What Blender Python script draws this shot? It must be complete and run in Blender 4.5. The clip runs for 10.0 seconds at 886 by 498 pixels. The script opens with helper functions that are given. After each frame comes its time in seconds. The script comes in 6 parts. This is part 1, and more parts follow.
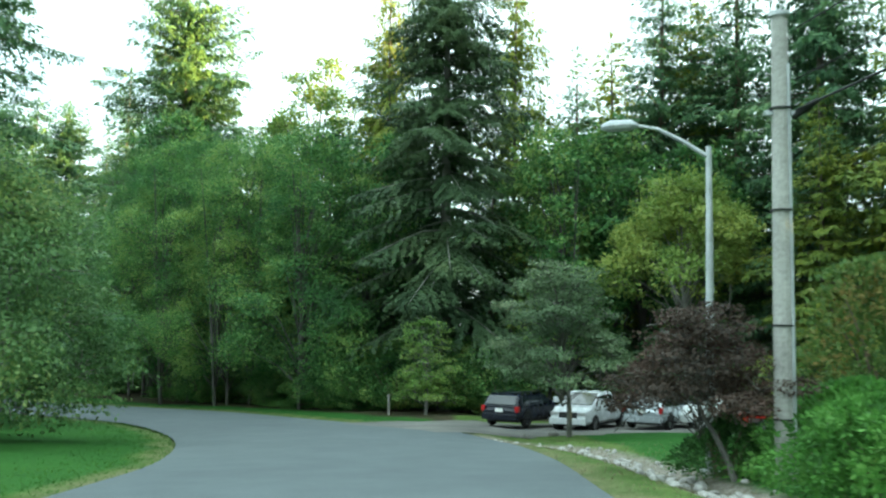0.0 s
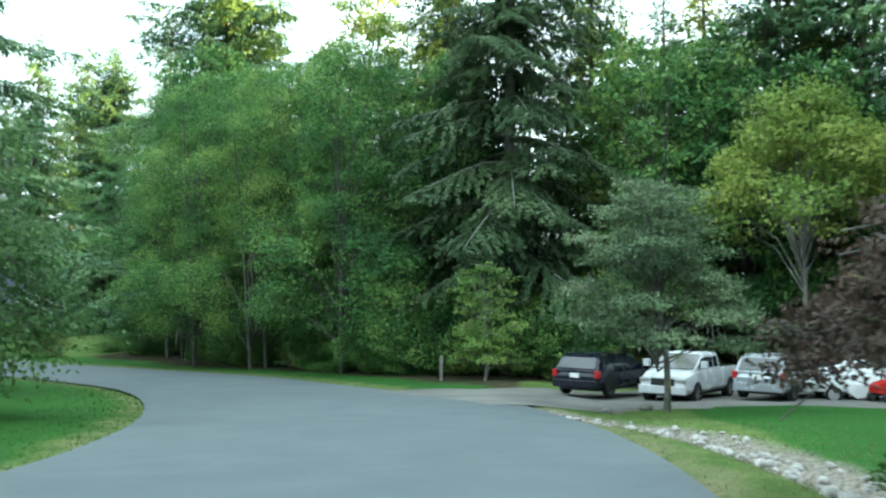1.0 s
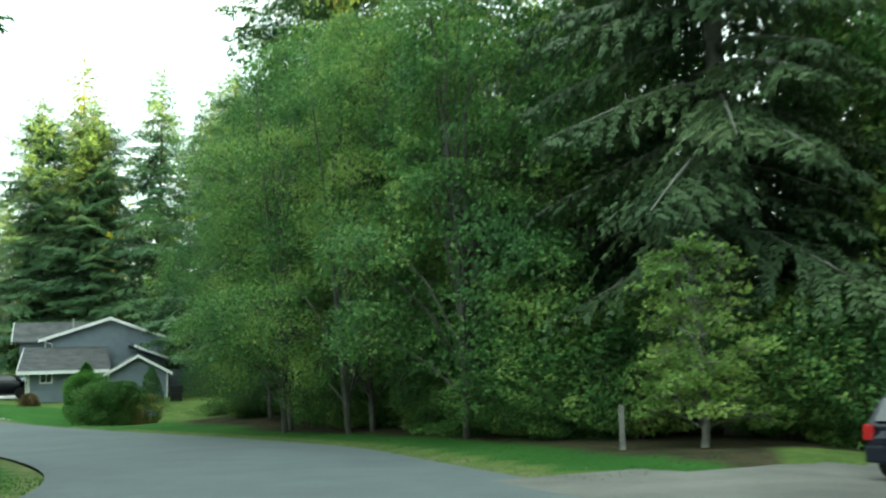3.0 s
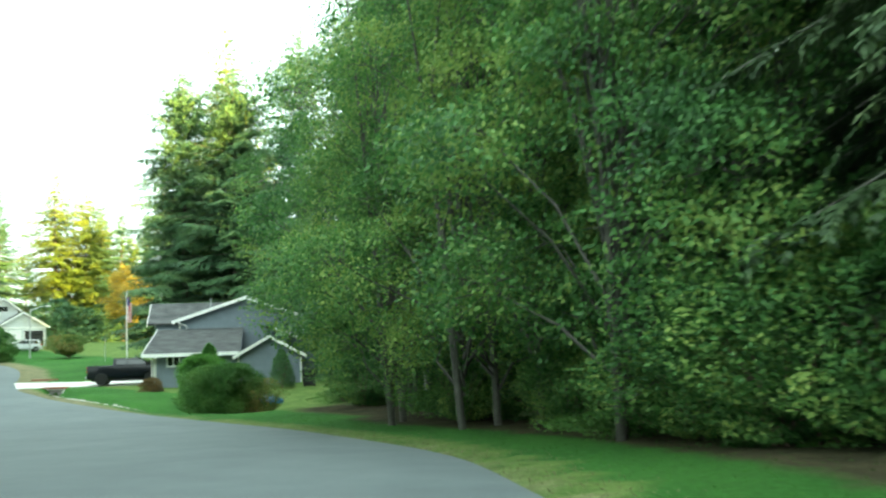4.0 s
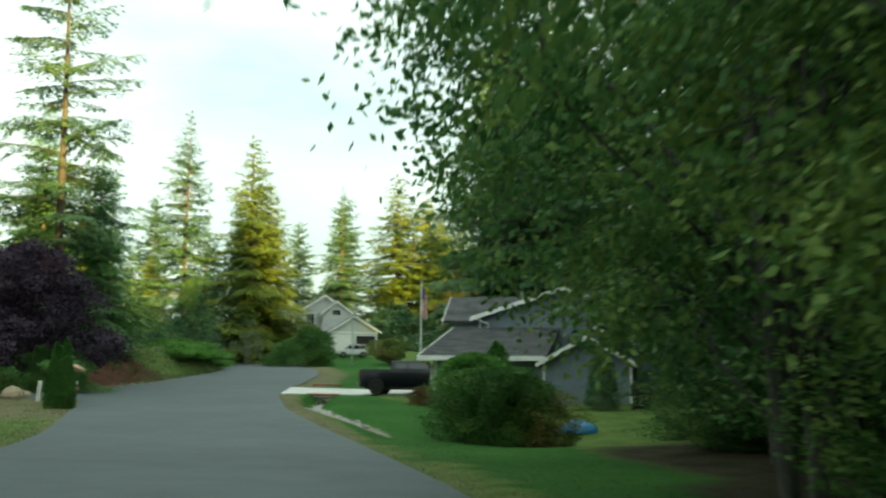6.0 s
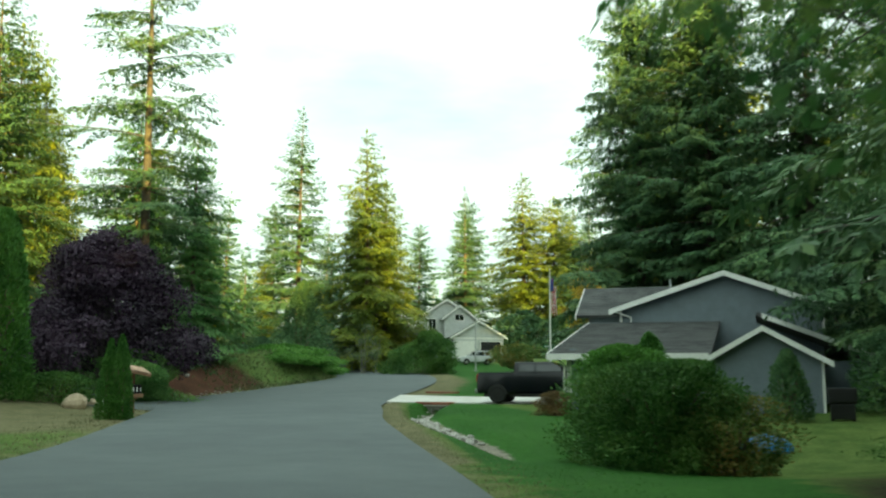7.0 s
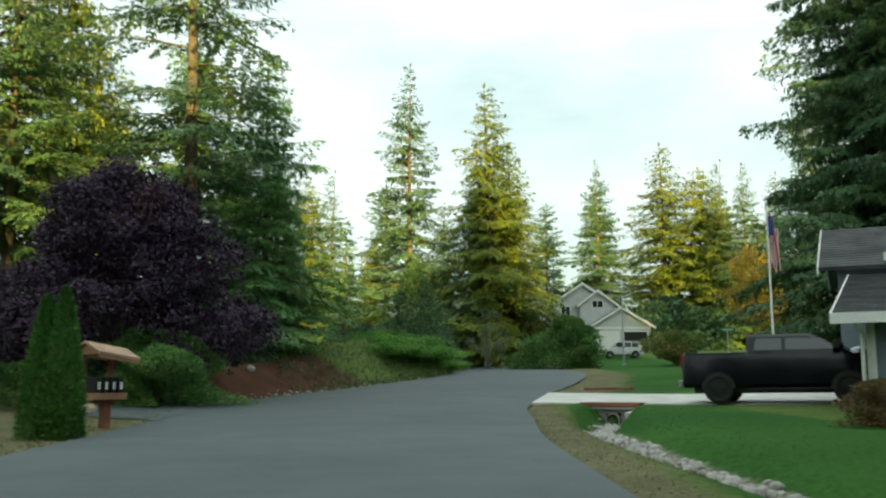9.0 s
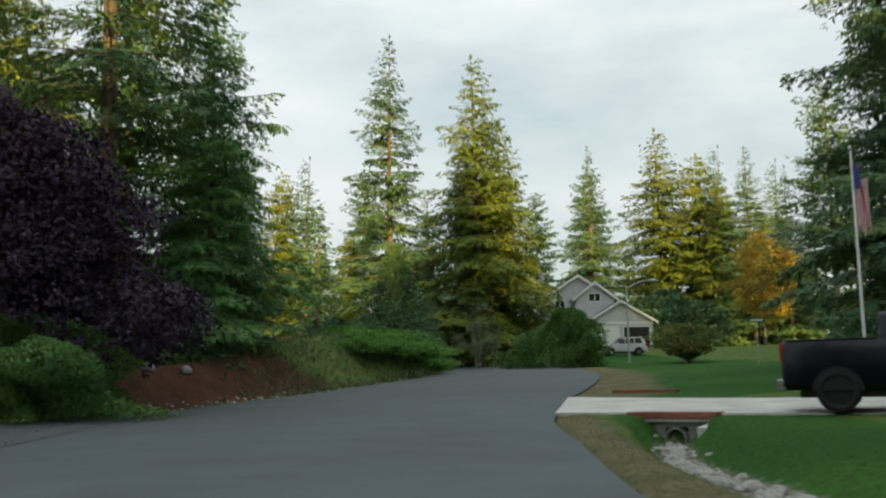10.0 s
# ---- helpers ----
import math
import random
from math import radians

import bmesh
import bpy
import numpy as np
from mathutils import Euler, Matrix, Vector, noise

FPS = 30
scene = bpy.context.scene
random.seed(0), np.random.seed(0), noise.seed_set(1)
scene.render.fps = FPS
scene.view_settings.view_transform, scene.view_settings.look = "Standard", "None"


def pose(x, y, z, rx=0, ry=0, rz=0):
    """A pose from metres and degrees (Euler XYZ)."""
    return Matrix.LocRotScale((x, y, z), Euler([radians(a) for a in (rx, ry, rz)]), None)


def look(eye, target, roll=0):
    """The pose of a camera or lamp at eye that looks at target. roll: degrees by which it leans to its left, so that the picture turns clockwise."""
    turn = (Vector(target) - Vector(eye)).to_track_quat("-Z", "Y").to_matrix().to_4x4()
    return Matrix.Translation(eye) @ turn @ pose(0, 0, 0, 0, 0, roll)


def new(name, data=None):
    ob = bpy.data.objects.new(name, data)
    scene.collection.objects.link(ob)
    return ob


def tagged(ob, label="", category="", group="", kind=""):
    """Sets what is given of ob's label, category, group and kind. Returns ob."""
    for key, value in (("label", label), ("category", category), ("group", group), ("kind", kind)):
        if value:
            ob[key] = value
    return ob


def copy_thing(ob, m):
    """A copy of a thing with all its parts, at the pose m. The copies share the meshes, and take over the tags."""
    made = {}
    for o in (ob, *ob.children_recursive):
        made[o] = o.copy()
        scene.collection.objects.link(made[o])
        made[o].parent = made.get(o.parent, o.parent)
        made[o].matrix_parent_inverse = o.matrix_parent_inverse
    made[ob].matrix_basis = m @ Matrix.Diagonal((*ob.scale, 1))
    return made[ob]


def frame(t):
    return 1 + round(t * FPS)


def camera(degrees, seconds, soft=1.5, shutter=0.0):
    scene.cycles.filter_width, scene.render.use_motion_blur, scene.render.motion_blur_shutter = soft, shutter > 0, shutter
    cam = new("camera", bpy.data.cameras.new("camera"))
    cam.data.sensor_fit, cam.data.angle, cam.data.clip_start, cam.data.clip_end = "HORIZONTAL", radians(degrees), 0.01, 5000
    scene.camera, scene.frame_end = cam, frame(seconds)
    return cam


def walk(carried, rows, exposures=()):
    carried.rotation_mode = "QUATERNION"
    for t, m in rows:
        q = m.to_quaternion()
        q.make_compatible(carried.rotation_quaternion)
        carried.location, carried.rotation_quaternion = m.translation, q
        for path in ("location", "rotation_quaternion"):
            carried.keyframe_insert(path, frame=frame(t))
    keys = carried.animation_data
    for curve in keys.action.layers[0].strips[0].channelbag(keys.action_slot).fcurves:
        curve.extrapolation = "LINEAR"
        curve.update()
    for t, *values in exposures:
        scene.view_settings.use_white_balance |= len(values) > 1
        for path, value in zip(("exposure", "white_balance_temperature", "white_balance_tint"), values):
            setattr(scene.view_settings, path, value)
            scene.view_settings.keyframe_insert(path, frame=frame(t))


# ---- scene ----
cam = camera(48.53, 10.0, 2.2, 0.35)
# seconds, place, yaw, pitch, roll
PATH = [
    (0.0, 0.382, -0.358, 5.020, 0.597, 5.150, -0.998),
    (0.5, 0.694, 3.606, 4.790, 2.430, 4.920, -0.654),
    (1.0, 0.794, 7.730, 4.540, 4.996, 2.920, -0.775),
    (1.5, 0.463, 11.558, 4.330, 5.558, 5.920, -1.309),
    (2.0, 0.217, 15.050, 4.070, 9.450, 6.200, -0.690),
    (2.2, 0.185, 16.750, 3.960, 10.980, 6.930, -0.400),
    (3.3, -0.910, 26.996, 3.358, 17.992, 5.733, 1.770),
    (3.5, -1.218, 29.026, 3.240, 20.211, 5.547, 1.666),
    (4.0, -2.570, 34.199, 2.954, 25.646, 5.687, 1.941),
    (4.5, -4.595, 39.232, 2.710, 30.537, 5.924, 1.185),
    (5.0, -6.965, 44.027, 2.541, 36.275, 6.297, 0.895),
    (5.5, -9.700, 48.311, 2.368, 41.368, 6.938, -0.077),
    (6.0, -12.830, 52.182, 2.199, 46.260, 7.236, -0.497),
    (6.2, -14.189, 53.654, 2.130, 48.785, 7.325, -0.298),
    (7.3, -22.130, 60.337, 1.747, 54.988, 7.787, -0.227),
    (7.5, -23.580, 61.422, 1.691, 56.082, 7.652, -0.157),
    (8.0, -27.520, 63.775, 1.591, 58.501, 7.889, -0.296),
    (8.5, -31.478, 65.970, 1.529, 60.932, 8.098, -0.063),
    (9.0, -35.552, 67.885, 1.523, 60.751, 7.931, 0.400),
    (9.5, -39.702, 70.219, 1.536, 59.491, 8.275, 0.982),
    (10.0, -43.749, 72.373, 1.600, 59.820, 7.987, 0.974),
]
EXPOSURES = [(0.0, 2.48, 5750, -18), (0.6, 2.82, 5650, -17), (1.0, 2.79, 5650, -12), (1.5, 3.42, 5650, -14), (2.0, 2.12, 6100, -15), (3.3, 2.72, 6300, -19), (4.0, 2.97, 6300, -19), (4.5, 2.1, 6500, -13), (5.0, 1.12, 6700, -4), (5.5, 1.29, 6700, -10), (6.1, 1.67, 6600, -19), (7.5, 1.77, 6600, -21), (8.5, 1.57, 6550, -11), (9.0, 1.5, 6500, -10), (10.0, 1.05, 6500, 1)]
walk(cam, [(t, pose(x, y, z, 90 + pitch, roll, yaw)) for t, x, y, z, yaw, pitch, roll in PATH], EXPOSURES)

# ---- world and sun ----
SUN_FROM = Vector((0.93, -0.37, 0.0)).normalized()
SUN_ELEVATION = radians(7.8)
world = bpy.data.worlds.new("sky")
scene.world = world
world.use_nodes = True
wn, wl = world.node_tree.nodes, world.node_tree.links
wn.clear()
sky = wn.new("ShaderNodeTexSky")
sky.sky_type, sky.sun_disc = "NISHITA", False
sky.sun_elevation = SUN_ELEVATION
sky.sun_rotation = math.atan2(SUN_FROM.x, SUN_FROM.y)
sky.air_density, sky.dust_density, sky.ozone_density = 1.0, 1.5, 1.0
co = wn.new("ShaderNodeTexCoord")
stretch = wn.new("ShaderNodeMapping")
stretch.inputs["Scale"].default_value = (1.0, 1.0, 3.2)
cloud = wn.new("ShaderNodeTexNoise")
cloud.inputs["Scale"].default_value, cloud.inputs["Detail"].default_value, cloud.inputs["Roughness"].default_value = 2.2, 6.0, 0.55
ramp = wn.new("ShaderNodeValToRGB")
ramp.color_ramp.elements[0].position, ramp.color_ramp.elements[1].position = 0.30, 0.62
ramp.color_ramp.elements[0].color = (0.45, 0.45, 0.45, 1)
ramp.color_ramp.elements[1].color = (1, 1, 1, 1)
mix = wn.new("ShaderNodeMixRGB")
mix.inputs["Color2"].default_value = (6.4, 6.5, 6.8, 1)
back = wn.new("ShaderNodeBackground")
back.inputs["Strength"].default_value = 0.08
wout = wn.new("ShaderNodeOutputWorld")
wl.new(co.outputs["Generated"], stretch.inputs["Vector"])
wl.new(stretch.outputs["Vector"], cloud.inputs["Vector"])
wl.new(cloud.outputs["Fac"], ramp.inputs["Fac"])
wl.new(ramp.outputs["Color"], mix.inputs["Fac"])
wl.new(sky.outputs["Color"], mix.inputs["Color1"])
split = wn.new("ShaderNodeSeparateXYZ")
rise = wn.new("ShaderNodeMath")
rise.operation, rise.use_clamp = "MULTIPLY_ADD", False
rise.inputs[1].default_value, rise.inputs[2].default_value = 0.5, 0.72
shade = wn.new("ShaderNodeMixRGB")
shade.blend_type = "MULTIPLY"
shade.inputs["Fac"].default_value = 1.0
wl.new(co.outputs["Generated"], split.inputs["Vector"])
wl.new(split.outputs["Z"], rise.inputs[0])
wl.new(mix.outputs["Color"], shade.inputs["Color1"])
wl.new(rise.outputs[0], shade.inputs["Color2"])
wl.new(shade.outputs["Color"], back.inputs["Color"])
wl.new(back.outputs["Background"], wout.inputs["Surface"])
sun_data = bpy.data.lights.new("sun", "SUN")
sun_data.energy, sun_data.angle, sun_data.color = 5.0, radians(0.6), (1.0, 0.68, 0.20)
sun = new("sun", sun_data)
sun.matrix_world = look(SUN_FROM * 200 + Vector((0, 0, 200 * math.tan(SUN_ELEVATION))), (0, 0, 0))


# ---- materials ----
def material(name, rough=0.6, metal=0.0):
    m = bpy.data.materials.new(name)
    m.use_nodes = True
    b = m.node_tree.nodes["Principled BSDF"]
    b.inputs["Roughness"].default_value, b.inputs["Metallic"].default_value = rough, metal
    return m, m.node_tree.nodes, m.node_tree.links, b


def noise_node(n, l, scale, detail=4.0, rough=0.55, coords="Object"):
    tc = n.new("ShaderNodeTexCoord")
    x = n.new("ShaderNodeTexNoise")
    x.inputs["Scale"].default_value, x.inputs["Detail"].default_value, x.inputs["Roughness"].default_value = scale, detail, rough
    l.new(tc.outputs[coords], x.inputs["Vector"])
    return x


def ramp_node(n, l, source, stops):
    r = n.new("ShaderNodeValToRGB")
    e = r.color_ramp.elements
    while len(e) < len(stops):
        e.new(0.5)
    for k, (p, c) in enumerate(stops):
        e[k].position, e[k].color = p, (*c, 1)
    l.new(source, r.inputs["Fac"])
    return r


def blend(n, l, a, b, fac, mode="MIX"):
    x = n.new("ShaderNodeMixRGB")
    x.blend_type = mode
    for key, v in (("Color1", a), ("Color2", b), ("Fac", fac)):
        if isinstance(v, (int, float)):
            x.inputs[key].default_value = v
        elif isinstance(v, tuple):
            x.inputs[key].default_value = (*v, 1)
        else:
            l.new(v, x.inputs[key])
    return x.outputs["Color"]


def surface(name, a, b, scale, rough=0.7, metal=0.0, bump=0.3, fine=None, distance=0.02):
    """Two tones mixed by noise at two scales, with a bump."""
    m, n, l, p = material(name, rough, metal)
    big = noise_node(n, l, scale, 5)
    small = noise_node(n, l, fine or scale * 14, 6, 0.65)
    c1 = ramp_node(n, l, big.outputs["Fac"], [(0.35, a), (0.65, b)])
    c2 = ramp_node(n, l, small.outputs["Fac"], [(0.3, (0.72, 0.72, 0.72)), (0.7, (1.18, 1.18, 1.18))])
    l.new(blend(n, l, c1.outputs["Color"], c2.outputs["Color"], 1.0, "MULTIPLY"), p.inputs["Base Color"])
    bm_ = n.new("ShaderNodeBump")
    bm_.inputs["Strength"].default_value, bm_.inputs["Distance"].default_value = bump, distance
    l.new(small.outputs["Fac"], bm_.inputs["Height"])
    l.new(bm_.outputs["Normal"], p.inputs["Normal"])
    return m


def leafy(name, dark, mid, light, translucent=0.3, patch=0.35):
    """Foliage: tone varies leaf by leaf, in patches and from tree to tree; light passes through."""
    m, n, l, p = material(name, 0.6)
    geo = n.new("ShaderNodeNewGeometry")
    info = n.new("ShaderNodeObjectInfo")
    big = noise_node(n, l, patch, 3)
    add = n.new("ShaderNodeMath")
    add.operation = "MULTIPLY_ADD"
    l.new(geo.outputs["Random Per Island"], add.inputs[0])
    add.inputs[1].default_value = 0.20
    l.new(big.outputs["Fac"], add.inputs[2])
    sub = n.new("ShaderNodeMath")
    sub.operation = "MULTIPLY_ADD"
    l.new(info.outputs["Random"], sub.inputs[0])
    sub.inputs[1].default_value = 0.12
    l.new(add.outputs[0], sub.inputs[2])
    r = ramp_node(n, l, sub.outputs[0], [(0.46, dark), (0.66, mid), (0.90, light)])
    l.new(r.outputs["Color"], p.inputs["Base Color"])
    p.inputs["Specular IOR Level"].default_value = 0.25
    t = n.new("ShaderNodeBsdfTranslucent")
    l.new(r.outputs["Color"], t.inputs["Color"])
    s = n.new("ShaderNodeMixShader")
    s.inputs["Fac"].default_value = translucent
    l.new(p.outputs["BSDF"], s.inputs[1])
    l.new(t.outputs["BSDF"], s.inputs[2])
    l.new(s.outputs["Shader"], n["Material Output"].inputs["Surface"])
    return m


def plain(name, colour, rough=0.5, metal=0.0, vary=0.12):
    k = tuple(min(1.0, c * (1 + vary)) for c in colour)
    return surface(name, tuple(c * (1 - vary) for c in colour), k, 1.7, rough, metal, 0.05, 40)


def lacquer(name, colour, metal=0.0, rough=0.25):
    m, n, l, p = material(name, rough, metal)
    d = noise_node(n, l, 2.0, 5)
    r = ramp_node(n, l, d.outputs["Fac"], [(0.3, tuple(c * 0.85 for c in colour)), (0.7, colour)])
    l.new(r.outputs["Color"], p.inputs["Base Color"])
    q = ramp_node(n, l, d.outputs["Fac"], [(0.3, (rough * 0.7,) * 3), (0.7, (rough * 1.4,) * 3)])
    l.new(q.outputs["Color"], p.inputs["Roughness"])
    p.inputs["Coat Weight"].default_value, p.inputs["Coat Roughness"].default_value = 0.2, 0.05
    p.inputs["Specular IOR Level"].default_value = 0.3
    return m


def glass_dark(name, colour):
    m, n, l, p = material(name, 0.06)
    p.inputs["Base Color"].default_value = (*colour, 1)
    p.inputs["Specular IOR Level"].default_value = 0.9
    return m


M = {}
M["bark"] = surface("bark", (0.10, 0.075, 0.055), (0.20, 0.155, 0.115), 1.5, 0.9, 0, 0.8, 9, 0.05)
M["bark_grey"] = surface("bark_grey", (0.13, 0.125, 0.11), (0.27, 0.26, 0.235), 1.2, 0.9, 0, 0.7, 9, 0.04)
M["bark_dark"] = surface("bark_dark", (0.06, 0.058, 0.05), (0.13, 0.125, 0.11), 1.2, 0.9, 0, 0.7, 9, 0.04)
M["bark_red"] = surface("bark_red", (0.080, 0.066, 0.058), (0.150, 0.125, 0.110), 1.5, 0.9, 0, 0.8, 8, 0.05)
M["limb_pale"] = surface("limb_pale", (0.15, 0.155, 0.13), (0.25, 0.255, 0.22), 1.5, 0.9, 0, 0.5, 12)
M["alder"] = leafy("alder_leaves", (0.0408, 0.1, 0.0352), (0.107, 0.23, 0.0642), (0.329, 0.425, 0.114), 0.35, 0.5)
M["maple"] = leafy("maple_leaves", (0.108, 0.18, 0.042), (0.216, 0.306, 0.072), (0.36, 0.396, 0.096), 0.4)
M["birch"] = leafy("birch_leaves", (0.0864, 0.158, 0.057), (0.162, 0.264, 0.0912), (0.324, 0.359, 0.114), 0.4)
M["young_maple"] = leafy("young_maple_leaves", (0.11, 0.20, 0.055), (0.22, 0.34, 0.085), (0.37, 0.46, 0.13), 0.4)
M["dogwood"] = leafy("dogwood_leaves", (0.064, 0.103, 0.0506), (0.128, 0.184, 0.092), (0.235, 0.278, 0.157), 0.3)
M["plum"] = leafy("plum_leaves", (0.0179, 0.012, 0.0241), (0.0428, 0.025, 0.0499), (0.0803, 0.0482, 0.0844), 0.12)
M["bronze"] = leafy("bronze_leaves", (0.0332, 0.0281, 0.0208), (0.0663, 0.0459, 0.0337), (0.119, 0.0687, 0.0545), 0.3)
M["fir"] = leafy("fir_needles", (0.0475, 0.0989, 0.0517), (0.095, 0.181, 0.0803), (0.189, 0.279, 0.102), 0.2, 0.25)
M["hemlock"] = leafy("hemlock_needles", (0.0715, 0.169, 0.054), (0.137, 0.277, 0.084), (0.247, 0.405, 0.12), 0.25, 0.4)
M["spruce"] = leafy("spruce_needles", (0.0432, 0.0768, 0.036), (0.0816, 0.13, 0.0552), (0.15, 0.198, 0.0864), 0.2, 0.25)
M["cedar"] = leafy("cedar_sprays", (0.0759, 0.123, 0.026), (0.172, 0.224, 0.038), (0.322, 0.336, 0.055), 0.25, 0.25)
M["arbor"] = leafy("arborvitae_sprays", (0.0493, 0.13, 0.0281), (0.0986, 0.224, 0.0449), (0.17, 0.305, 0.0702), 0.2, 0.5)
M["hedge"] = leafy("hedge_leaves", (0.0374, 0.09, 0.0234), (0.0748, 0.165, 0.0378), (0.15, 0.25, 0.063), 0.25, 0.6)
M["ivy"] = leafy("ivy_leaves", (0.0518, 0.126, 0.0275), (0.104, 0.24, 0.0413), (0.194, 0.354, 0.0826), 0.3, 0.6)
M["barberry"] = leafy("barberry_leaves", (0.06, 0.05, 0.025), (0.14, 0.10, 0.045), (0.26, 0.16, 0.07), 0.3, 0.6)
M["rusty_green"] = leafy("rust_tipped_leaves", (0.05, 0.10, 0.03), (0.12, 0.19, 0.045), (0.30, 0.20, 0.07), 0.3, 0.6)
M["gold"] = leafy("golden_leaves", (0.203, 0.162, 0.027), (0.405, 0.297, 0.045), (0.608, 0.446, 0.072), 0.35, 0.6)
M["concrete"] = surface("concrete", (0.50, 0.49, 0.46), (0.66, 0.65, 0.62), 0.8, 0.85, 0, 0.2, 22, 0.01)
M["concrete_dark"] = surface("dark_concrete", (0.14, 0.14, 0.13), (0.24, 0.235, 0.22), 1.2, 0.85, 0, 0.3, 20, 0.01)
M["white"] = plain("white_paint", (0.84, 0.84, 0.82), 0.45, 0, 0.05)
M["shingle"] = surface("shingles", (0.06, 0.062, 0.066), (0.115, 0.118, 0.122), 1.2, 0.92, 0, 0.5, 16)
M["siding"] = plain("grey_blue_siding", (0.155, 0.19, 0.225), 0.6, 0, 0.08)
M["siding_pale"] = plain("pale_grey_siding", (0.55, 0.58, 0.58), 0.6, 0, 0.07)
# warmer, lighter siding: low sun put into the colour of one wall
M["cream"] = plain("sunlit_pale_siding", (0.66, 0.58, 0.44), 0.6, 0, 0.06)
M["glass"] = glass_dark("window_glass", (0.02, 0.025, 0.03))
M["rubber"] = plain("rubber", (0.009, 0.009, 0.009), 0.8, 0, 0.2)
M["black_plastic"] = plain("black_plastic", (0.006, 0.006, 0.007), 0.6, 0, 0.2)
M["galvanised"] = plain("galvanised_steel", (0.46, 0.48, 0.49), 0.45, 0.55, 0.12)
M["alloy"] = plain("alloy", (0.45, 0.45, 0.46), 0.3, 0.9, 0.1)
M["pole_wood"] = surface("weathered_wood", (0.30, 0.29, 0.27), (0.45, 0.44, 0.41), 0.7, 0.85, 0, 0.5, 14)
M["brick_red"] = surface("red_brown_beam", (0.20, 0.075, 0.05), (0.30, 0.12, 0.08), 2.0, 0.8, 0, 0.3, 18)
M["stone"] = surface("stone", (0.30, 0.29, 0.27), (0.50, 0.48, 0.45), 1.1, 0.9, 0, 0.5, 10)
M["cedar_wood"] = surface("cedar_wood", (0.26, 0.14, 0.08), (0.40, 0.23, 0.13), 1.5, 0.7, 0, 0.3, 18)
M["kiosk_roof"] = surface("kiosk_shakes", (0.36, 0.23, 0.16), (0.50, 0.34, 0.24), 2.5, 0.9, 0, 0.5, 16)
M["tan_roof"] = surface("tan_shakes", (0.34, 0.27, 0.19), (0.48, 0.39, 0.28), 2.5, 0.9, 0, 0.5, 16)
M["lamp_red"] = lacquer("red_lens", (0.42, 0.01, 0.012))
M["black_car"] = lacquer("black_car_paint", (0.003, 0.004, 0.008), 0.0, 0.18)
M["navy_car"] = lacquer("dark_blue_car_paint", (0.006, 0.008, 0.018))
M["white_car"] = lacquer("white_car_paint", (0.60, 0.62, 0.64))
M["silver_car"] = lacquer("silver_car_paint", (0.42, 0.45, 0.48), 0.5)
M["tarp_white"] = plain("white_tarp", (0.70, 0.72, 0.72), 0.6, 0, 0.1)
M["tarp_blue"] = plain("blue_tarp", (0.05, 0.24, 0.50), 0.45, 0, 0.15)
M["red_paint"] = lacquer("red_paint", (0.40, 0.02, 0.015))
M["blue_cloth"] = plain("blue_cloth", (0.03, 0.05, 0.20), 0.8)
M["red_cloth"] = plain("red_cloth", (0.45, 0.03, 0.05), 0.8)
M["white_cloth"] = plain("white_cloth", (0.75, 0.74, 0.74), 0.8)
M["sign_green"] = plain("green_sign", (0.02, 0.18, 0.09), 0.4)


# ---- building helpers ----
def np_mesh(name, verts, faces, smooth=False):
    verts, faces = np.asarray(verts, dtype=np.float32), np.asarray(faces, dtype=np.int32)
    me = bpy.data.meshes.new(name)
    k = faces.shape[1]
    me.vertices.add(len(verts))
    me.vertices.foreach_set("co", verts.ravel())
    me.loops.add(faces.size)
    me.loops.foreach_set("vertex_index", faces.ravel())
    me.polygons.add(len(faces))
    me.polygons.foreach_set("loop_start", np.arange(0, faces.size, k, dtype=np.int32))
    me.polygons.foreach_set("use_smooth", np.full(len(faces), smooth))
    me.update(calc_edges=True)
    return me


def mesh_part(name, me, mat, parent=None, label="", m=None):
    me.materials.clear()
    me.materials.append(mat)
    ob = new(name, me)
    if parent is not None:
        ob.parent = parent
    if m is not None:
        ob.matrix_basis = m
    if label:
        tagged(ob, label)
    return ob


def part(name, bm, mat, parent=None, label="", m=None):
    me = bpy.data.meshes.new(name)
    bm.normal_update()
    bm.to_mesh(me)
    bm.free()
    return mesh_part(name, me, mat, parent, label, m)


def thing(name, label, category, m=None, group="", kind=""):
    ob = new(name)
    ob.empty_display_size = 0.3
    if m is not None:
        ob.matrix_basis = m
    return tagged(ob, label, category, group, kind)


def box(bm, lo, hi, bevel=0.0, m=None):
    r = bmesh.ops.create_cube(bm, size=1.0)
    c = [(a + b) / 2 for a, b in zip(lo, hi)]
    s = [max(1e-4, b - a) for a, b in zip(lo, hi)]
    t = Matrix.Translation(c) @ Matrix.Diagonal((*s, 1))
    bmesh.ops.transform(bm, matrix=(m @ t) if m is not None else t, verts=r["verts"])
    if bevel:
        edges = {e for v in r["verts"] for e in v.link_edges}
        bmesh.ops.bevel(bm, geom=list(edges), offset=bevel, segments=2, affect="EDGES", profile=0.7)
    return bm


def boxes(*items):
    bm = bmesh.new()
    for it in items:
        box(bm, *it)
    return bm


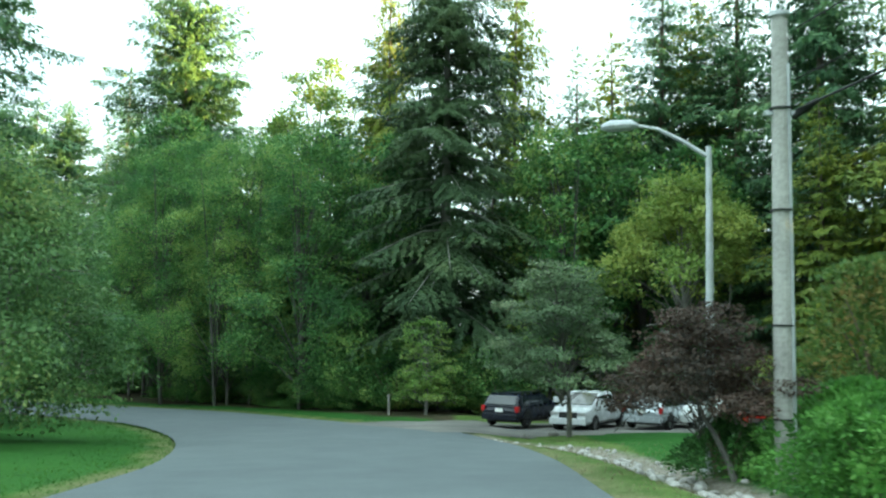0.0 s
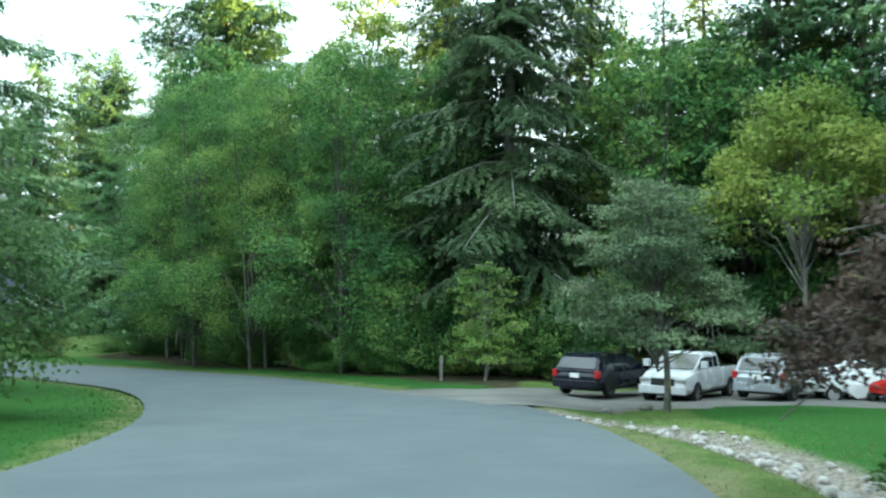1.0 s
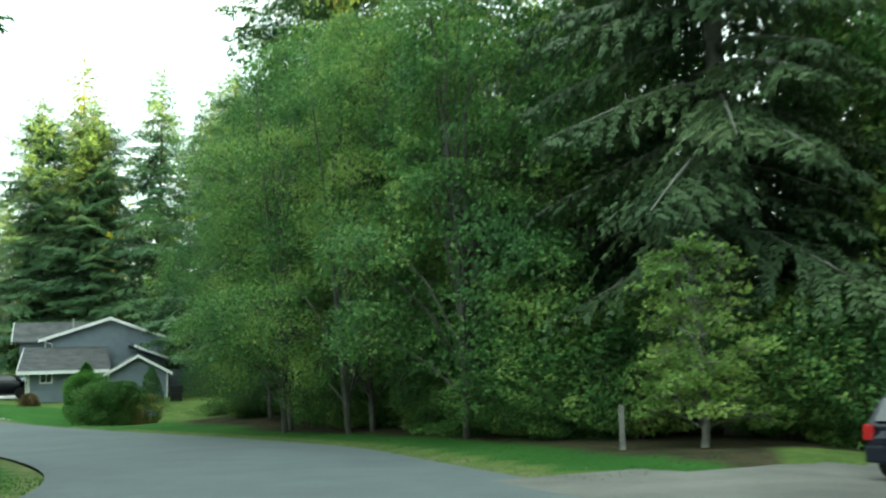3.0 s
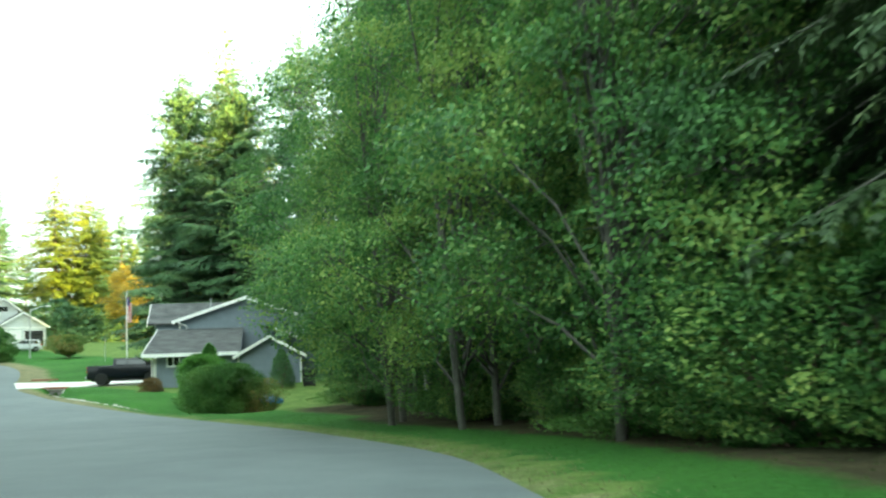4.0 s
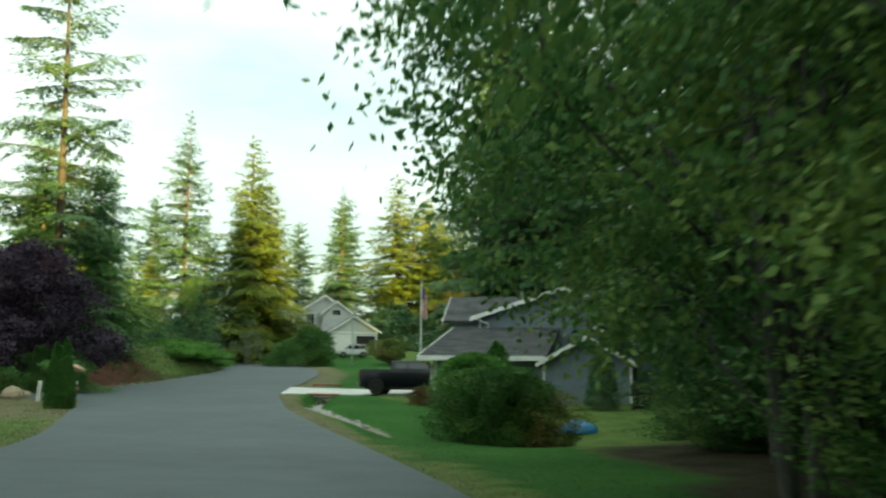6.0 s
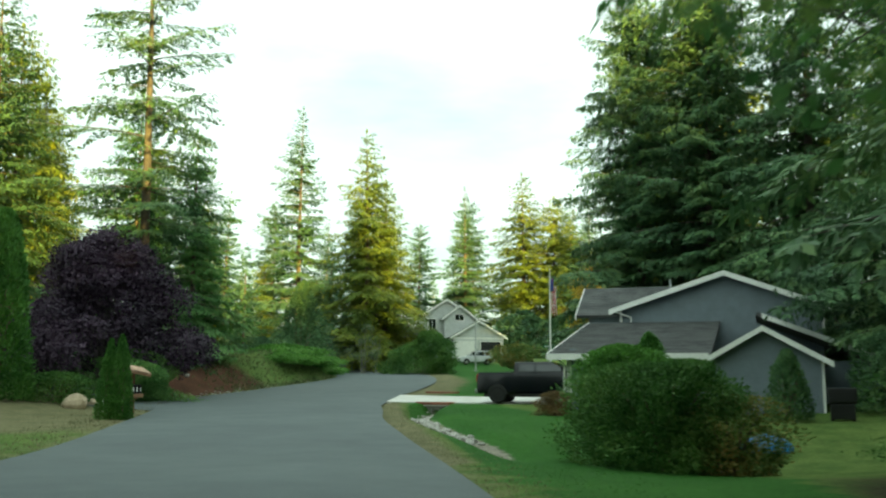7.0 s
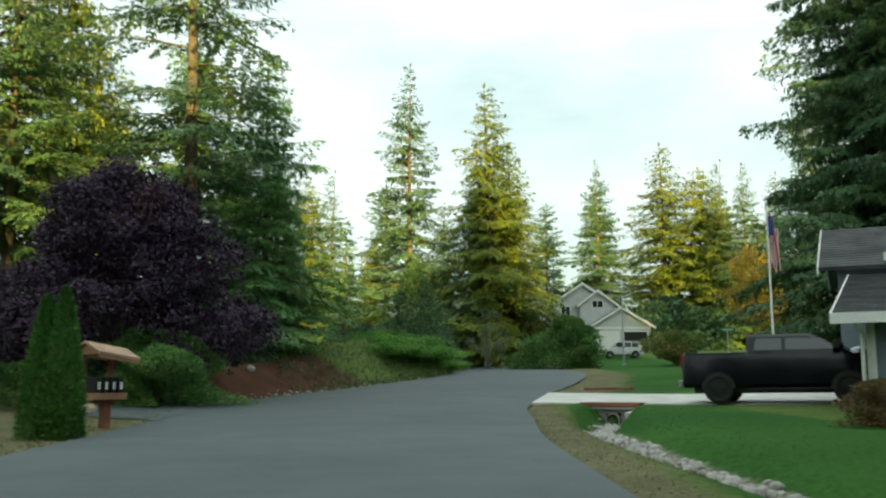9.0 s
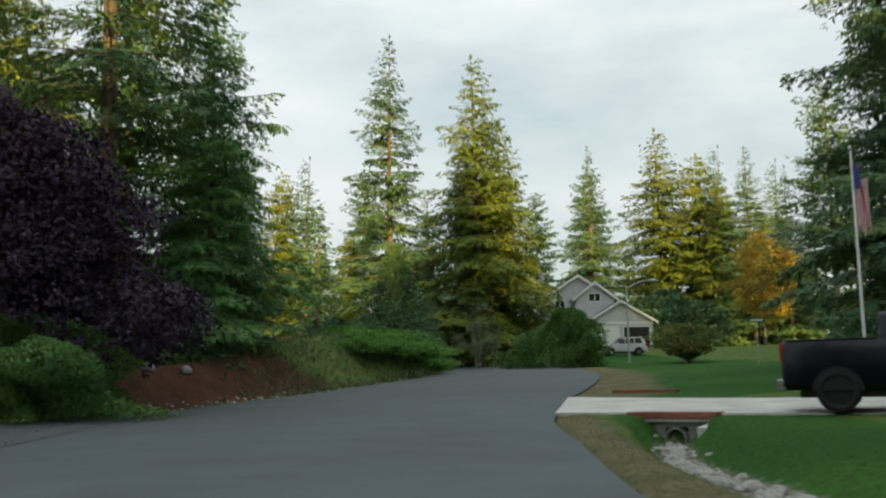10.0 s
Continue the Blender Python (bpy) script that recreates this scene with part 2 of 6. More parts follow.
def prism(points, axis, a, b):
    """Solid from a polygon of 2D points, drawn out along the axis from a to b."""
    bm = bmesh.new()
    put = {"x": lambda p, k: (k, p[0], p[1]), "y": lambda p, k: (p[0], k, p[1]), "z": lambda p, k: (p[0], p[1], k)}[axis]
    lo = [bm.verts.new(put(p, a)) for p in points]
    hi = [bm.verts.new(put(p, b)) for p in points]
    bm.faces.new(lo[::-1])
    bm.faces.new(hi)
    n = len(points)
    for k in range(n):
        bm.faces.new((lo[k], lo[(k + 1) % n], hi[(k + 1) % n], hi[k]))
    bmesh.ops.recalc_face_normals(bm, faces=bm.faces[:])
    return bm


def tubes(paths, sides=6):
    """Tapered tubes: each path is a list of (x, y, z, radius). Gives arrays of vertices and quads."""
    vs, fs, base = [], [], 0
    ang = np.linspace(0, 2 * math.pi, sides, endpoint=False)
    for path in paths:
        p = np.asarray(path, dtype=float)
        c, r = p[:, :3], p[:, 3]
        d = np.gradient(c, axis=0)
        d /= np.linalg.norm(d, axis=1)[:, None] + 1e-9
        ref = np.where(np.abs(d[:, 2:3]) < 0.9, np.array([[0, 0, 1.0]]), np.array([[1.0, 0, 0]]))
        u = np.cross(d, ref)
        u /= np.linalg.norm(u, axis=1)[:, None] + 1e-9
        w = np.cross(d, u)
        ring = c[:, None] + r[:, None, None] * (np.cos(ang)[None, :, None] * u[:, None] + np.sin(ang)[None, :, None] * w[:, None])
        vs.append(ring.reshape(-1, 3))
        k, s = len(c), sides
        i = np.arange(k - 1)[:, None] * s + np.arange(s)[None]
        j = np.arange(k - 1)[:, None] * s + (np.arange(s)[None] + 1) % s
        fs.append((np.stack([i, j, j + s, i + s], -1) + base).reshape(-1, 4))
        base += k * s
    return np.concatenate(vs), np.concatenate(fs)


def tube_bm(path, sides=10):
    v, f = tubes([path], sides)
    bm = bmesh.new()
    q = [bm.verts.new(x) for x in v]
    for a in f:
        bm.faces.new([q[k] for k in a])
    for ring in (q[:sides][::-1], q[-sides:]):
        bm.faces.new(ring)
    return bm


def cards(rng, at, along, length, width, flat=0.6, face=None):
    """One small four-cornered leaf or spray at each place, pointing along; its blade lies level by flat, or turns towards face."""
    n = len(at)
    along = along / (np.linalg.norm(along, axis=1)[:, None] + 1e-9)
    if face is None:
        up = rng.normal(size=(n, 3)) * (1 - flat) + np.array([0, 0, 1.0]) * flat
    else:
        up = face + rng.normal(size=(n, 3)) * (1 - flat)
    side = np.cross(along, up)
    side /= np.linalg.norm(side, axis=1)[:, None] + 1e-9
    nor = np.cross(side, along)
    ln = (length * rng.uniform(0.7, 1.3, n))[:, None]
    wd = (width * rng.uniform(0.7, 1.3, n))[:, None]
    a = at
    b = at + along * ln * 0.45 + side * wd * 0.5 - nor * wd * 0.12
    c = at + along * ln - nor * ln * 0.10
    d = at + along * ln * 0.45 - side * wd * 0.5 - nor * wd * 0.12
    v = np.stack([a, b, c, d], 1).reshape(-1, 3)
    return v, np.arange(4 * n).reshape(n, 4)


def ground_z(x, y):
    """Height of the land: the road runs down a gentle slope, passes a hollow at the culvert and climbs again."""
    w = np.asarray(y, dtype=float) - 0.6 * np.asarray(x, dtype=float)
    k = np.array([-400, -60, -20, 0, 7.3, 15, 27.5, 41.8, 54, 62, 75.6, 85, 94, 105, 124, 159, 181, 199, 218, 300, 600, 2500])
    v = np.array([6.5, 5.2, 4.3, 3.5, 3.08, 2.65, 2.05, 1.5, 1.07, 0.83, 0.4, 0.27, 0.25, 0.48, 0.93, 2.3, 2.9, 3.8, 5.3, 7, 8, 9])
    base = sum(np.interp(w + s, k, v) for s in (-4, -2, 0, 2, 4)) / 5
    t, u = np.clip((np.asarray(x, dtype=float) - 0.2) / 3.5, 0, 1), np.clip((np.asarray(y, dtype=float) - 26) / 9, 0, 1)
    return base - 0.32 * t * t * (3 - 2 * t) * u * u * (3 - 2 * u)


# ---- the land: edges of the road in plan ----
ROAD_RIGHT = [(3.2, -60), (3.0, 0), (2.7, 13), (2.6, 22), (1.6, 30), (0.2, 34.6), (-2.6, 38.8), (-6.0, 44.0), (-10.4, 50.6), (-16.9, 57.2), (-22, 61.8), (-28, 65.8),
              (-35.4, 70.2), (-45, 75.4), (-51, 78.7), (-56, 81.9), (-60, 84.4), (-62.4, 86.3), (-67.3, 90.3), (-70, 93), (-75, 97.6), (-82, 103.5), (-92, 110.5), (-103, 117), (-116, 122), (-140, 128)]
ROAD_LEFT = [(-5.2, -60), (-5.4, 0), (-5.8, 15), (-6.2, 22), (-8.3, 30.5), (-12.8, 40.0), (-18.5, 46.8), (-28, 54.9), (-41, 63), (-52, 68.7), (-61, 73.3), (-66, 75.8), (-73, 79.4),
             (-77, 83), (-80.5, 87.2), (-86, 93), (-95, 101.5), (-105, 108), (-117, 113), (-140, 119)]


def smooth_line(pts, step=1.0):
    """A smooth curve through plan points."""
    p = np.array(pts, dtype=float)
    out = []
    for k in range(len(p) - 1):
        p0, p1, p2, p3 = p[max(k - 1, 0)], p[k], p[k + 1], p[min(k + 2, len(p) - 1)]
        length = np.linalg.norm(p2 - p1)
        n = max(2, int(length / step))
        m1 = (p2 - p0) / max(np.linalg.norm(p2 - p0), 1e-6) * length
        m2 = (p3 - p1) / max(np.linalg.norm(p3 - p1), 1e-6) * length
        t = np.linspace(0, 1, n, endpoint=False)[:, None]
        out.append((2 * t**3 - 3 * t**2 + 1) * p1 + (t**3 - 2 * t**2 + t) * m1 + (-2 * t**3 + 3 * t**2) * p2 + (t**3 - t**2) * m2)
    out.append(p[-1:])
    return np.concatenate(out)


RIGHT, LEFT = smooth_line(ROAD_RIGHT), smooth_line(ROAD_LEFT)
ROAD_POLY = np.concatenate([RIGHT, LEFT[::-1]])


def inside(poly, x, y):
    x, y = np.asarray(x, dtype=float), np.asarray(y, dtype=float)
    c = np.zeros(x.shape, bool)
    a, b = poly, np.roll(poly, -1, 0)
    for (x1, y1), (x2, y2) in zip(a, b):
        if y1 != y2:
            c ^= ((y1 > y) != (y2 > y)) & (x < (x2 - x1) * (y - y1) / (y2 - y1) + x1)
    return c


def to_line(line, x, y):
    """Distance from places to a broken line in plan."""
    x, y = np.asarray(x, dtype=float), np.asarray(y, dtype=float)
    best = np.full(x.shape, 1e9)
    for (x1, y1), (x2, y2) in zip(line[:-1], line[1:]):
        dx, dy = x2 - x1, y2 - y1
        t = np.clip(((x - x1) * dx + (y - y1) * dy) / (dx * dx + dy * dy + 1e-9), 0, 1)
        best = np.minimum(best, np.hypot(x - x1 - t * dx, y - y1 - t * dy))
    return best


def ease(v, a, b):
    t = np.clip((np.asarray(v, dtype=float) - a) / (b - a), 0, 1)
    return t * t * (3 - 2 * t)


DITCH = smooth_line([(-59.5, 87.1), (-57.2, 85.05), (-55.8, 83.85), (-53.3, 82.0), (-49.9, 80.0), (-45.6, 77.95), (-41.5, 76.3), (-37, 74.2)])
DITCH_NEAR = smooth_line([(2.1, 31.8), (3.0, 28.6), (4.0, 25.2), (4.5, 21.5), (4.7, 17.5), (5.0, 8)])
BANK = smooth_line([(-77.5, 80.0), (-82.5, 85.2), (-89, 92), (-97.5, 100), (-107, 106)])
APRON = np.array([(0.9, 33.4), (-1.8, 37.8), (-2.6, 39.2), (1.5, 43.5), (5, 46), (20, 46), (22, 38.2), (12, 36.6), (6.5, 36.2), (3.4, 35.0)])
DRIVE_U, DRIVE_V = np.array([0.56, 0.828]), np.array([-0.828, 0.56])
LAWN = np.array([(-57.6, 88.0), (-50.8, 85.8), (-43.5, 84.0), (-34, 78), (-24, 68), (-29, 67.2), (-36, 71.6), (-45.6, 77.6), (-55.6, 84.2)])


near_edge = np.array([(-62.3, 86.15), (-60.6, 87.1), (-58.6, 88.0), (-56.8, 89.0), (-54.6, 91.0), (-53.2, 93.2)])
far_edge = np.array([(-67.5, 90.5), (-65.6, 91.0), (-63.4, 91.8), (-61.0, 93.0), (-59.4, 95.0), (-58.6, 97.4)])
SLAB = np.concatenate([near_edge, far_edge[::-1]])


def land(x, y):
    """Height of the ground sheet, with road bed, ditches and banks."""
    x, y = np.asarray(x, dtype=float), np.asarray(y, dtype=float)
    z = ground_z(x, y)
    dr, dl = to_line(RIGHT, x, y), to_line(LEFT, x, y)
    on = inside(ROAD_POLY, x, y)
    apron = inside(APRON, x, y)
    edge = np.minimum(dr, dl)
    z = z + np.where(on, -0.16, np.where(edge < 0.35, -0.03, 0.0))
    z = np.where(apron & ~on, z - 0.08, z)
    off = ~on & ~apron
    slab_under = inside(SLAB, x, y)
    off = off & ~slab_under
    z = z - 0.10 * slab_under
    z = z - off * (0.28 + 0.40 * ease(x, -51, -58)) * np.exp(-((to_line(DITCH, x, y) / 0.62) ** 4)) * ease(x, -37, -41)
    z = z - off * 0.28 * np.exp(-((to_line(DITCH_NEAR, x, y) / 0.6) ** 2)) * ease(y, 4, 10) * ease(y, 33.5, 31.5)
    bank = to_line(BANK, x, y)
    left_side = off & (dl < dr)
    z = z + left_side * ((1.3 + 1.1 * ease(x, -82, -90)) * np.exp(-((bank / 4.2) ** 2))) * ease(dl, 0.2, 3.2)
    z = z + left_side * 0.5 * ease(dl, 1.5, 9) * ease(y, 30, 70)
    rough = 0.05 * np.sin(x * 0.9 + 1.3 * np.sin(y * 0.37)) * np.cos(y * 0.8 + x * 0.21) + 0.10 * np.sin(x * 0.23 + y * 0.17)
    z = z - off * 0.85 * np.exp(-(((x + 36.5) / 5.5) ** 2 + ((y - 83.0) / 8.0) ** 2))
    return z + off * rough * ease(edge, 0.5, 5) * ease(np.hypot(x + 60, y - 90), 3, 12)


def line_steps(a, b, step, far):
    near = np.arange(a, b + 0.01, step)
    out = np.geomspace(1, far, 26)
    return np.concatenate([a - out[::-1], near, b + out])


def build_ground():
    xs, ys = line_steps(-112, 34, 1.0, 2200), line_steps(-30, 132, 1.0, 2200)
    xs = np.unique(np.concatenate([xs, np.arange(-62, -36, 0.25), np.arange(-80, -62, 0.5), np.arange(1, 7, 0.3)]).round(2))
    ys = np.unique(np.concatenate([ys, np.arange(72, 90, 0.25), np.arange(14, 34, 0.35)]).round(2))
    gx, gy = np.meshgrid(xs, ys)
    x, y = gx.ravel(), gy.ravel()
    v = np.stack([x, y, land(x, y)], 1)
    nx, ny = len(xs), len(ys)
    i = (np.arange(ny - 1)[:, None] * nx + np.arange(nx - 1)[None]).ravel()
    f = np.stack([i, i + 1, i + 1 + nx, i + nx], 1)
    me = np_mesh("ground", v, f, True)
    dr, dl = to_line(RIGHT, x, y), to_line(LEFT, x, y)
    right_side = (dr < dl)
    lawn = np.maximum(inside(LAWN, x, y) * 1.0, (right_side & (x < -63) & (dr < 14) & (dr > 1.0)) * 0.9)
    lawn = np.maximum(lawn, right_side * ease(dr, 0.9, 1.5) * np.where(x > -21, ease(dr, 4.4, 3.0), ease(dr, 6.4, 4.6)) * (x > -63) * (x < 2))
    lawn = np.maximum(lawn, right_side * ease(y, 6, 15) * ease(y, 37.5, 36) * ease(x, 4.4, 5.6))
    lawn = np.maximum(lawn, ~right_side * ease(y, 58, 46) * (ease(dl, 0.2, 1.0)) * 0.9)
    dry = np.exp(-((np.minimum(dr, dl) / 1.1) ** 2)) * np.where(right_side & (x < -37), 1.0, 0.55)
    dry = np.maximum(dry, ~right_side * ease(x, -48, -55) * ease(x, -76, -71) * ease(dl, 11, 6) * 0.8)
    dry = np.maximum(dry, (right_side & (x < -63) & (dr < 2.6)) * 0.7)
    # woodland floor; its dark tone also paints the shade below the canopy
    wood = right_side * ease(dr, 2.6, 4.2) * ease(x, -25, -20) * (x < 0.5)
    wood = np.maximum(wood, (right_side & (y > 46)) * ease(x, -34, -26) * ease(dr, 4.2, 6.8))
    mulch = (~right_side) * np.exp(-((np.minimum(to_line(BANK, x, y), 9) / 5.0) ** 4)) * ease(x, -86.5, -83) * ease(dl, 0.2, 0.5)
    bed = np.exp(-((to_line(DITCH, x, y) / 0.36) ** 4)) * ease(x, -38.5, -42)
    bed = np.maximum(bed, 0.8 * np.exp(-((to_line(DITCH_NEAR, x, y) / 0.8) ** 4)) * ease(y, 5, 10))
    bed = np.maximum(bed, 0.7 * np.exp(-((np.hypot((x - 0.9) / 1.8, (y - 31.9) / 1.2)) ** 4)))
    for key, val in (("lawn", lawn), ("dry", dry), ("wood", wood), ("mulch", mulch), ("bed", bed)):
        at = me.attributes.new(key, "FLOAT", "POINT")
        at.data.foreach_set("value", np.clip(val, 0, 1).astype(np.float32))
    m, n, l, p = material("ground", 0.95)
    p.inputs["Specular IOR Level"].default_value = 0.08
    fine, mid, broad = noise_node(n, l, 9.0, 6, 0.7), noise_node(n, l, 1.1, 5), noise_node(n, l, 0.18, 4)

    def mask(key, soft=0.18):
        a = n.new("ShaderNodeAttribute")
        a.attribute_name = key
        s = n.new("ShaderNodeMath")
        s.operation = "MULTIPLY_ADD"
        l.new(mid.outputs["Fac"], s.inputs[0])
        s.inputs[1].default_value = 0.5
        l.new(a.outputs["Fac"], s.inputs[2])
        return ramp_node(n, l, s.outputs[0], [(0.75 - soft, (0, 0, 0)), (0.75 + soft, (1, 1, 1))]).outputs["Color"]

    rough_grass = ramp_node(n, l, mid.outputs["Fac"], [(0.3, (0.07, 0.12, 0.03)), (0.7, (0.14, 0.19, 0.055))]).outputs["Color"]
    lawn_c = ramp_node(n, l, broad.outputs["Fac"], [(0.3, (0.031, 0.092, 0.018)), (0.7, (0.052, 0.132, 0.026))]).outputs["Color"]
    dry_c = ramp_node(n, l, mid.outputs["Fac"], [(0.3, (0.115, 0.118, 0.062)), (0.7, (0.19, 0.175, 0.10))]).outputs["Color"]
    # brown litter, with canopy shade included in the dark tone
    wood_c = ramp_node(n, l, mid.outputs["Fac"], [(0.3, (0.028, 0.03, 0.016)), (0.7, (0.07, 0.06, 0.035))]).outputs["Color"]
    mulch_c = ramp_node(n, l, mid.outputs["Fac"], [(0.3, (0.058, 0.030, 0.019)), (0.7, (0.115, 0.056, 0.036))]).outputs["Color"]
    bed_c = ramp_node(n, l, fine.outputs["Fac"], [(0.3, (0.15, 0.135, 0.11)), (0.7, (0.31, 0.285, 0.24))]).outputs["Color"]
    c = rough_grass
    for key, tone in (("lawn", lawn_c), ("dry", dry_c), ("wood", wood_c), ("mulch", mulch_c), ("bed", bed_c)):
        c = blend(n, l, c, tone, mask(key))
    g = ramp_node(n, l, fine.outputs["Fac"], [(0.3, (0.6, 0.6, 0.6)), (0.7, (1.3, 1.3, 1.3))]).outputs["Color"]
    l.new(blend(n, l, c, g, 1.0, "MULTIPLY"), p.inputs["Base Color"])
    bp = n.new("ShaderNodeBump")
    bp.inputs["Strength"].default_value, bp.inputs["Distance"].default_value = 0.7, 0.08
    l.new(fine.outputs["Fac"], bp.inputs["Height"])
    l.new(bp.outputs["Normal"], p.inputs["Normal"])
    ob = mesh_part("ground", me, m)
    tagged(ob, "grassy ground with lawns, dry verges, mulch and woodland floor", "ground", kind="structure")


def strip(left, right, lift, across=8, crown=0.0):
    """A sheet between two plan lines, lying on the land's mean height."""
    n = max(len(left), len(right))

    def resample(q):
        d = np.concatenate([[0], np.cumsum(np.linalg.norm(np.diff(q, axis=0), axis=1))])
        s = np.linspace(0, d[-1], n * 2)
        return np.stack([np.interp(s, d, q[:, k]) for k in (0, 1)], 1)
    a, b = resample(left), resample(right)
    t = np.linspace(0, 1, across)
    p = a[:, None] * (1 - t)[None, :, None] + b[:, None] * t[None, :, None]
    z = ground_z(p[..., 0], p[..., 1]) + lift + crown * (1 - (2 * t - 1) ** 2)[None]
    v = np.concatenate([p, z[..., None]], -1).reshape(-1, 3)
    m, k = p.shape[:2]
    i = (np.arange(m - 1)[:, None] * k + np.arange(k - 1)[None]).ravel()
    return v, np.stack([i, i + 1, i + 1 + k, i + k], 1)


def asphalt():
    m, n, l, p = material("asphalt", 0.85)
    grit, patch, wide = noise_node(n, l, 55, 4, 0.7), noise_node(n, l, 0.7, 6, 0.6), noise_node(n, l, 0.12, 3)
    c = ramp_node(n, l, patch.outputs["Fac"], [(0.25, (0.068, 0.084, 0.091)), (0.75, (0.097, 0.117, 0.125))]).outputs["Color"]
    w = ramp_node(n, l, wide.outputs["Fac"], [(0.3, (0.86, 0.87, 0.88)), (0.7, (1.1, 1.1, 1.08))]).outputs["Color"]
    g = ramp_node(n, l, grit.outputs["Fac"], [(0.25, (0.7, 0.7, 0.7)), (0.75, (1.28, 1.28, 1.28))]).outputs["Color"]
    c = blend(n, l, blend(n, l, c, w, 1.0, "MULTIPLY"), g, 1.0, "MULTIPLY")
    l.new(c, p.inputs["Base Color"])
    b = n.new("ShaderNodeBump")
    b.inputs["Strength"].default_value, b.inputs["Distance"].default_value = 0.35, 0.01
    l.new(grit.outputs["Fac"], b.inputs["Height"])
    l.new(b.outputs["Normal"], p.inputs["Normal"])
    return m


build_ground()
M["asphalt"] = asphalt()
v, f = strip(LEFT, RIGHT, 0.0, 9, 0.05)
tagged(mesh_part("road", np_mesh("road", v, f, True), M["asphalt"]), "worn grey asphalt road without markings", "road", kind="structure")
M["gravel_drive"] = surface("gravel_drive", (0.10, 0.098, 0.09), (0.17, 0.165, 0.15), 0.5, 0.9, 0, 0.5, 22, 0.02)
side_a = np.array([(-0.9, 33.0), (3.5, 34.2), (6.5, 35.6), (12, 36.0), (22.4, 37.6)])
side_b = np.array([(-4.4, 39.6), (1.2, 44.2), (5, 46.7), (12, 47), (20.5, 47)])
v, f = strip(smooth_line(side_b), smooth_line(side_a), 0.015, 8)
tagged(mesh_part("driveway", np_mesh("driveway", v, f, True), M["gravel_drive"]), "grey gravel driveway with parked cars", "driveway", kind="structure")
slab = bmesh.new()
tops = []
for p, q in zip(smooth_line(far_edge, 0.5), smooth_line(near_edge, 0.5)):
    tops.append([slab.verts.new((*(p * (1 - u) + q * u), float(ground_z(*(p * (1 - u) + q * u))) + 0.035)) for u in np.linspace(0, 1, 6)])
for a, b in zip(tops[:-1], tops[1:]):
    for k in range(5):
        slab.faces.new((a[k], a[k + 1], b[k + 1], b[k]))
bmesh.ops.recalc_face_normals(slab, faces=slab.faces[:])
rim = [e for e in slab.edges if e.is_boundary]
down = bmesh.ops.extrude_edge_only(slab, edges=rim)
bmesh.ops.translate(slab, verts=[v for v in down["geom"] if isinstance(v, bmesh.types.BMVert)], vec=(0, 0, -0.22))
tagged(part("driveway", slab, M["concrete"]), "pale concrete driveway over a culvert", "driveway", kind="structure")
s0 = np.array([(-62.8, 74.3), (-65.2, 73.6), (-68.5, 72.7), (-75, 71.5), (-95, 66)])
s1 = np.array([(-73.4, 79.7), (-74, 77.4), (-76.5, 76.0), (-80, 75), (-97, 70)])
v, f = strip(smooth_line(s0, 0.4), smooth_line(s1, 0.4), 0.0, 14)
v[:, 2] = np.maximum(land(v[:, 0], v[:, 1]) + 0.035, ground_z(v[:, 0], v[:, 1]) + 0.012)
tagged(mesh_part("driveway", np_mesh("driveway", v, f, True), M["asphalt"]), "side driveway of grey asphalt", "driveway", kind="structure")


def on_land(x, y, rz=0.0, lift=0.0, s=1.0):
    return Matrix.LocRotScale((x, y, float(land(np.array([x]), np.array([y]))[0]) + lift), Euler((0, 0, radians(rz))), (s, s, s) if not isinstance(s, tuple) else s)


